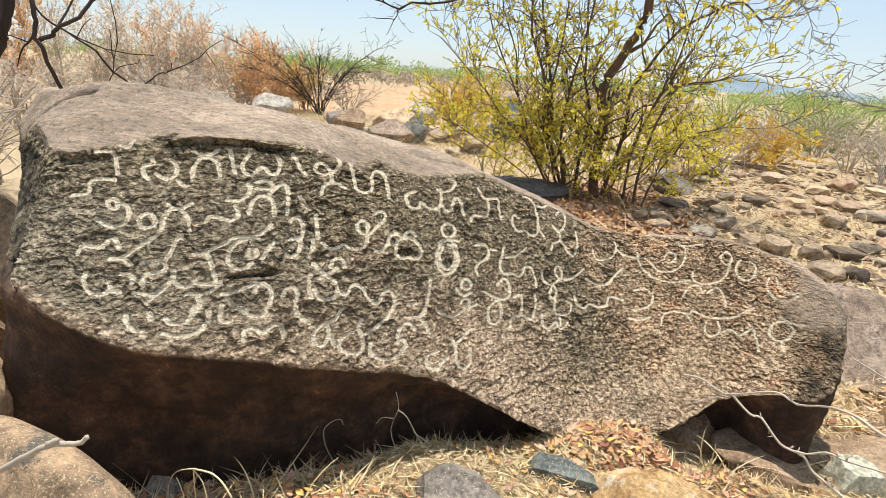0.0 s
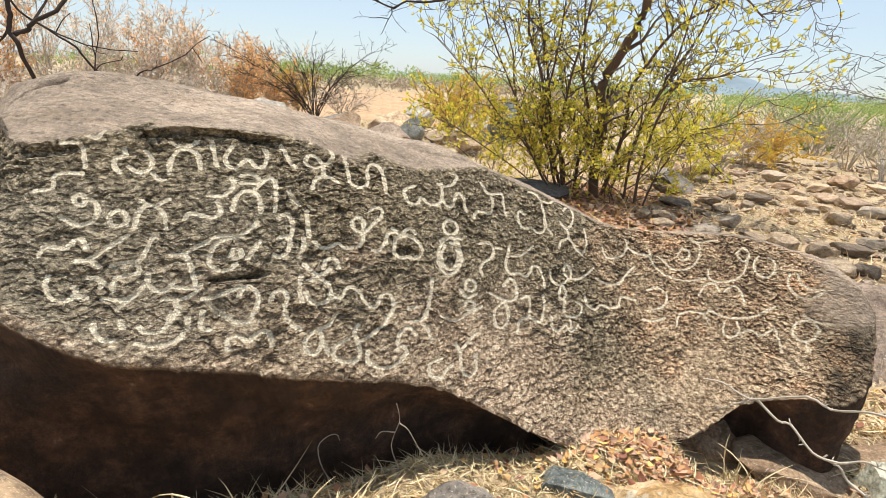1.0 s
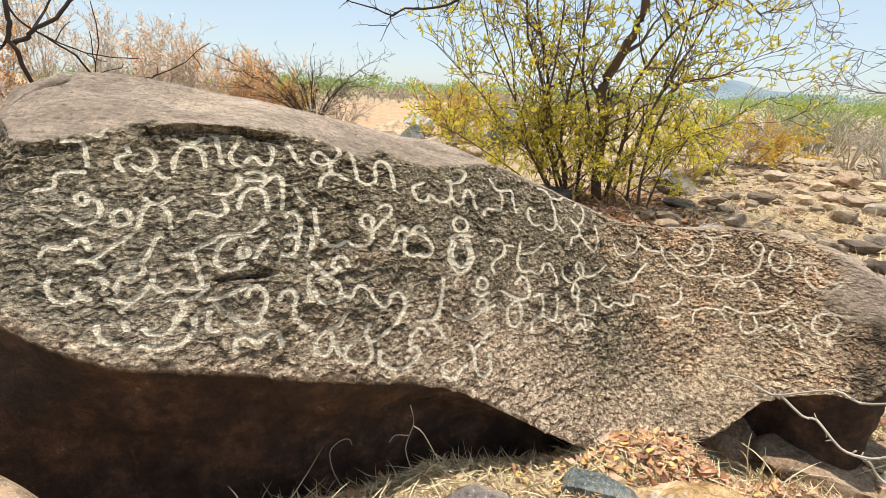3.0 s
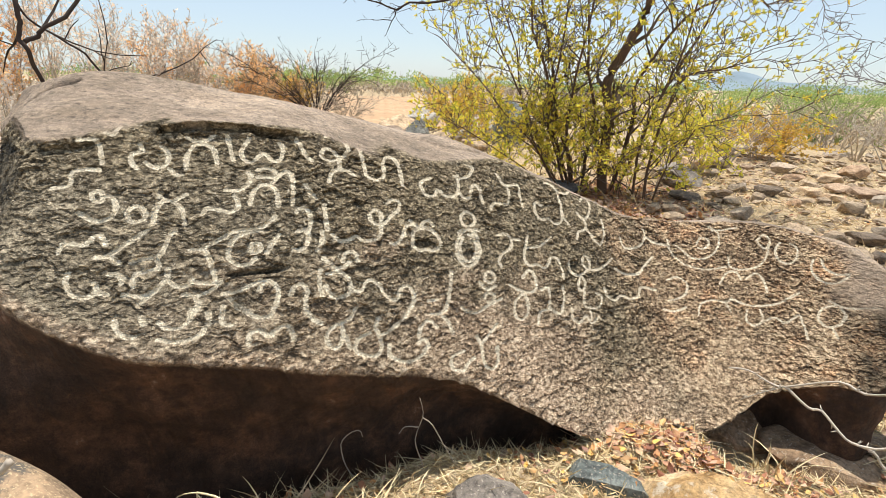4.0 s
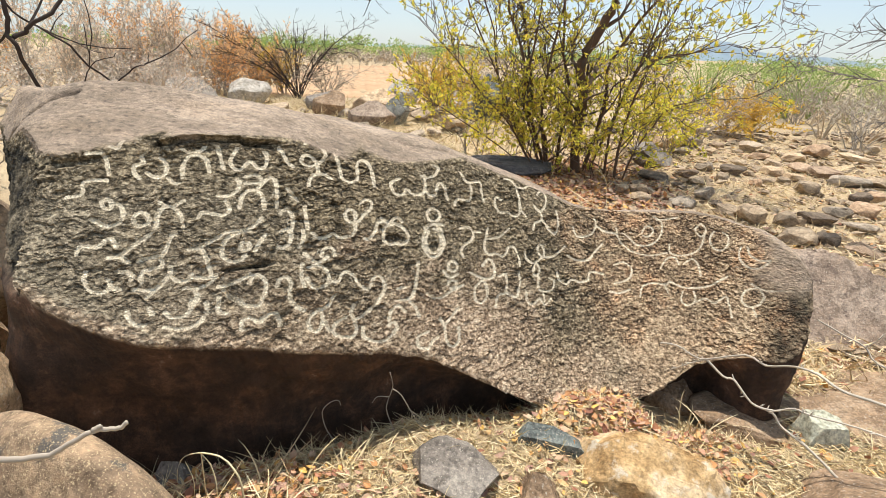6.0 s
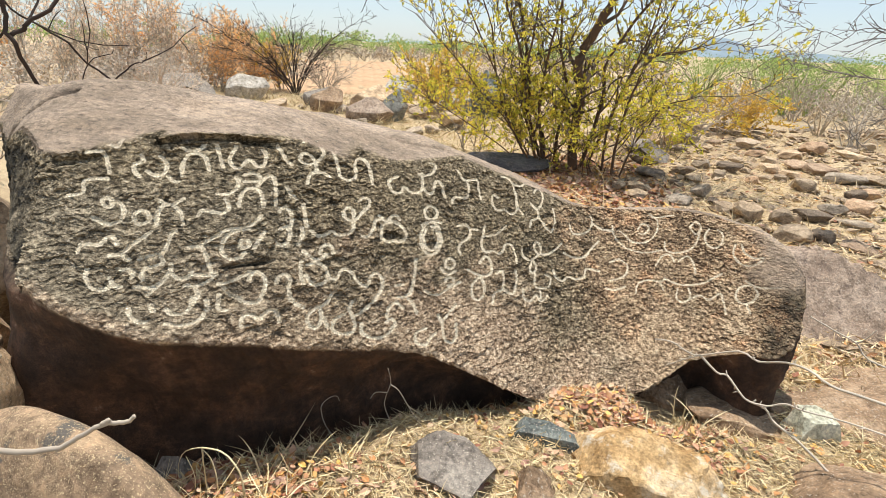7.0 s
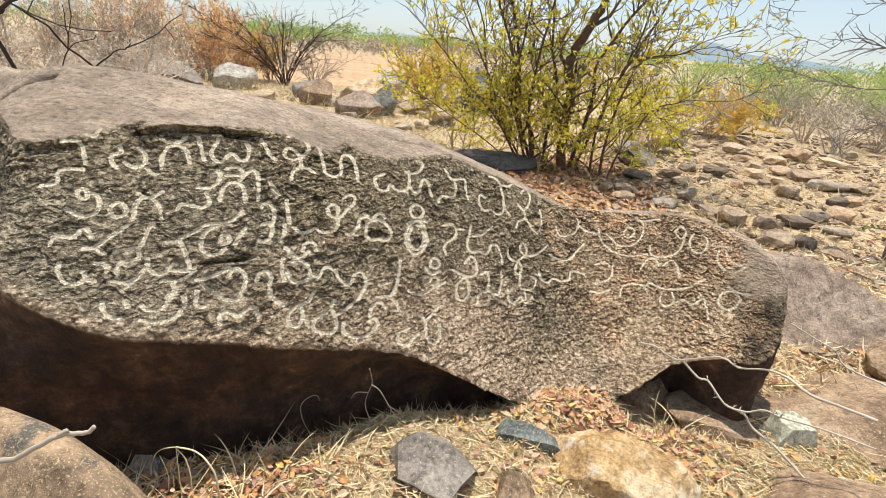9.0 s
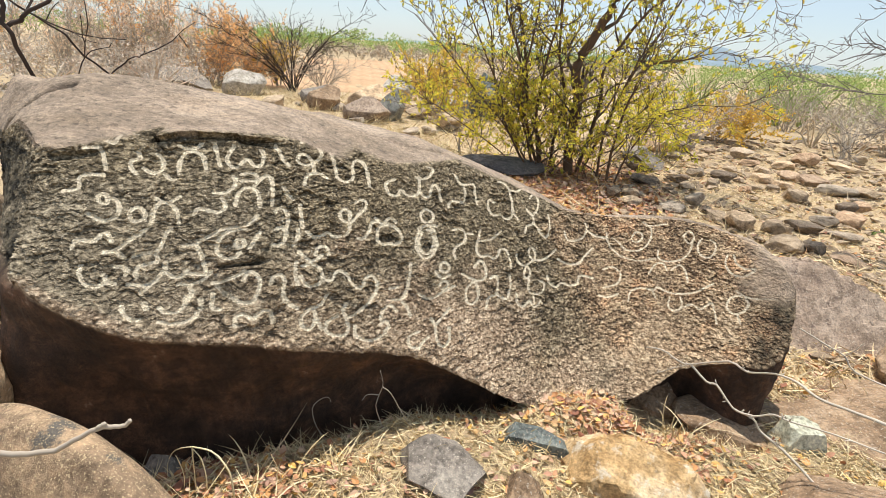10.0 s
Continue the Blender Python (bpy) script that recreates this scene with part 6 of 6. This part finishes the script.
TWIG_RIGHT = [
    ([(0.99, 2.22, 0.26), (1.05, 2.20, 0.27), (1.11, 2.17, 0.25), (1.16, 2.15, 0.25), (1.25, 2.03, 0.36), (1.30, 1.97, 0.36), (1.33, 1.85, 0.44), (1.34, 1.73, 0.49), (1.35, 1.62, 0.51), (1.37, 1.52, 0.55), (1.39, 1.40, 0.60)], 0.0030, 0.0046),
    ([(1.16, 2.15, 0.25), (1.22, 2.10, 0.21), (1.25, 2.07, 0.22), (1.29, 2.03, 0.18), (1.32, 2.00, 0.16), (1.38, 1.97, 0.17), (1.42, 1.94, 0.21), (1.46, 1.90, 0.22), (1.52, 1.87, 0.23), (1.57, 1.82, 0.25), (1.67, 1.72, 0.28)], 0.0046, 0.0030),
    ([(1.32, 2.00, 0.16), (1.38, 1.98, 0.15), (1.41, 1.97, 0.11), (1.45, 1.94, 0.09), (1.51, 1.90, 0.06), (1.57, 1.84, 0.02), (1.64, 1.78, -0.02)], 0.0042, 0.0050),
    ([(1.16, 2.15, 0.25), (1.11, 2.17, 0.21), (1.04, 2.19, 0.15)], 0.0028, 0.0014),
]
TWIG_FAR = [
    ([(1.66, 2.41, 0.37), (1.74, 2.36, 0.34), (1.82, 2.32, 0.31), (1.86, 2.28, 0.26), (2.03, 2.17, 0.23), (2.3, 2.05, 0.05)], 0.003, 0.0045),
    ([(1.82, 2.32, 0.31), (1.84, 2.30, 0.36), (1.85, 2.29, 0.40)], 0.0025, 0.0015),
]
WEEDS = [
    [(-0.24, 1.57, 0.01), (-0.27, 1.55, 0.08), (-0.28, 1.54, 0.17), (-0.26, 1.56, 0.20), (-0.23, 1.57, 0.21), (-0.22, 1.57, 0.19)],
    [(-0.02, 1.63, -0.01), (-0.04, 1.62, 0.09), (-0.06, 1.61, 0.18), (-0.04, 1.62, 0.26), (-0.04, 1.62, 0.29), (-0.05, 1.62, 0.33)],
    [(-0.04, 1.62, 0.26), (-0.01, 1.63, 0.23), (0.03, 1.64, 0.15), (0.07, 1.65, 0.07)],
    [(-0.05, 1.61, 0.23), (-0.09, 1.60, 0.23), (-0.11, 1.60, 0.20)],
]

twig("bleached_twig", TWIG_RIGHT, MAT_PALE_TWIG, "bleached forked twig lying against the boulder", knots=14, seed=4)
twig("bleached_twig", TWIG_FAR, MAT_PALE_TWIG, "thin bleached twig over the rock slab", knots=2, seed=5)
twig("dry_stick", [
    ([(-0.80, 0.30, 0.08), (-0.72, 0.33, 0.55), (-0.45, 0.39, 0.93), (-0.25, 0.41, 1.0), (-0.121, 0.435, 1.005), (-0.094, 0.448, 1.0), (-0.071, 0.458, 1.0), (-0.052, 0.466, 1.012), (-0.024, 0.472, 1.03), (-0.012, 0.483, 1.027), (-0.002, 0.486, 1.029), (0.003, 0.488, 1.035)], 0.0040, 0.0022),
    ([(-0.024, 0.472, 1.030), (-0.020, 0.474, 1.034), (-0.017, 0.477, 1.035)], 0.0030, 0.0022),
], MAT_TWIG, "grey dry stick leaning over the rounded boulder", seed=6)
twig("bent_grass", [
    ([(-0.496, 1.16, 0.04), (-0.491, 1.16, 0.19), (-0.487, 1.16, 0.28)], 0.0019, 0.0017),
    ([(-0.487, 1.16, 0.28), (-0.43, 1.15, 0.292), (-0.389, 1.14, 0.287), (-0.35, 1.13, 0.247), (-0.335, 1.12, 0.165)], 0.0025, 0.0033),
    ([(-0.487, 1.16, 0.28), (-0.555, 1.17, 0.242), (-0.598, 1.18, 0.17), (-0.61, 1.18, 0.08)], 0.0017, 0.0011),
    ([(-0.487, 1.16, 0.275), (-0.455, 1.15, 0.254), (-0.437, 1.14, 0.214), (-0.43, 1.13, 0.16)], 0.0017, 0.0022),
    ([(-0.547, 1.15, 0.05), (-0.519, 1.15, 0.161), (-0.547, 1.16, 0.233)], 0.0017, 0.0011),
], MAT_STRAW, "pale bent grass stalk with drooping dry blades", "grass", seed=9)
for path in WEEDS:
    twig("dry_weed", [(path, 0.0022, 0.0011)], MAT_TWIG, "thin dry weed stalk in the boulder's shade", "weed", seed=7)


# ---- the carved script ----
def chalk_material():
    """Pale pecked stone in the strokes, worn through in grains, ragged at the edges."""
    m, n, l, b = nodes("pecked_stroke", 0.95)
    co = n.new("ShaderNodeTexCoord").outputs["Object"]
    col = ramp(n, l, noise_node(n, l, 55, 5, 0.7, co), [(0.3, (0.36, 0.30, 0.21)), (0.5, (0.54, 0.47, 0.35)), (0.7, (0.70, 0.625, 0.48))])
    l.new(col, b.inputs["Base Color"])
    at = n.new("ShaderNodeAttribute")
    at.attribute_name = "body"
    nz = noise_node(n, l, 120, 6, 0.8, co)
    k = n.new("ShaderNodeMath")
    k.operation = "MULTIPLY_ADD"
    l.new(nz, k.inputs[0])
    k.inputs[1].default_value = 2.7
    l.new(at.outputs["Fac"], k.inputs[2])
    clear = n.new("ShaderNodeBsdfTransparent")
    mx = n.new("ShaderNodeMixShader")
    l.new(ramp(n, l, k.outputs[0], [(0.0, K), (1.0, W)]), mx.inputs[0])
    r = mx.inputs[0].links[0].from_node.color_ramp.elements
    r[0].position, r[1].position = 0.50, 0.56
    sc = n.new("ShaderNodeMath")
    sc.operation = "MULTIPLY"
    sc.inputs[1].default_value = 0.4
    l.new(k.outputs[0], sc.inputs[0])
    l.new(sc.outputs[0], mx.inputs[0].links[0].from_node.inputs["Fac"])
    l.new(clear.outputs[0], mx.inputs[1])
    l.new(b.outputs[0], mx.inputs[2])
    l.new(mx.outputs[0], n["Material Output"].inputs["Surface"])
    return m


MAT_CHALK = chalk_material()
SKIN = BVHTree.FromPolygons(BOULDER_VERTS.tolist(), BOULDER_FACES)
LEAN_BACK = Vector((0.20, -0.80, 0.56)).normalized()


def carve(path, wide):
    """A stroke as a ragged pale skin in its groove."""
    cols = 7
    verts, body = [], []
    for i, p in enumerate(path):
        d = path[min(i + 1, len(path) - 1)] - path[max(i - 1, 0)]
        side = Vector((-d.z, 0, d.x)).normalized()
        end = min(i, len(path) - 1 - i)
        half = wide * 0.55 * (0.8 + 0.35 * noise.noise(Vector((p.x * 40, p.z * 40, 2)))) * (0.8 if abs(side.z) > 0.7 else 1.0)
        hits = []
        for c in range(cols):
            q = p + side * (half * (2 * c / (cols - 1) - 1))
            hits.append(SKIN.ray_cast(Vector((q.x, 0, 0)) + UPHILL * q.z - INWARD * 0.3, INWARD)[0])
        if None in hits:
            continue
        verts += [h + LEAN_BACK * 0.0012 for h in hits]
        body += [(1 - abs(2 * c / (cols - 1) - 1) ** 1.4) * 0.80 - 0.92 - (0.2 if end == 0 else 0.0) for c in range(cols)]
    rows = len(verts) // cols
    if rows < 2:
        return
    faces = [(i * cols + c, i * cols + c + 1, (i + 1) * cols + c + 1, (i + 1) * cols + c) for i in range(rows - 1) for c in range(cols - 1)]
    me = mesh_of("carved_stroke", verts, faces, MAT_CHALK, True)
    me.attributes.new("body", "FLOAT", "POINT").data.foreach_set("value", np.array(body, np.float32))
    put("carved_stroke", me, boulder, "pale pecked stroke of a letter")


for path, wide, depth in STROKES:
    if depth > 0.6:
        carve(path, wide)
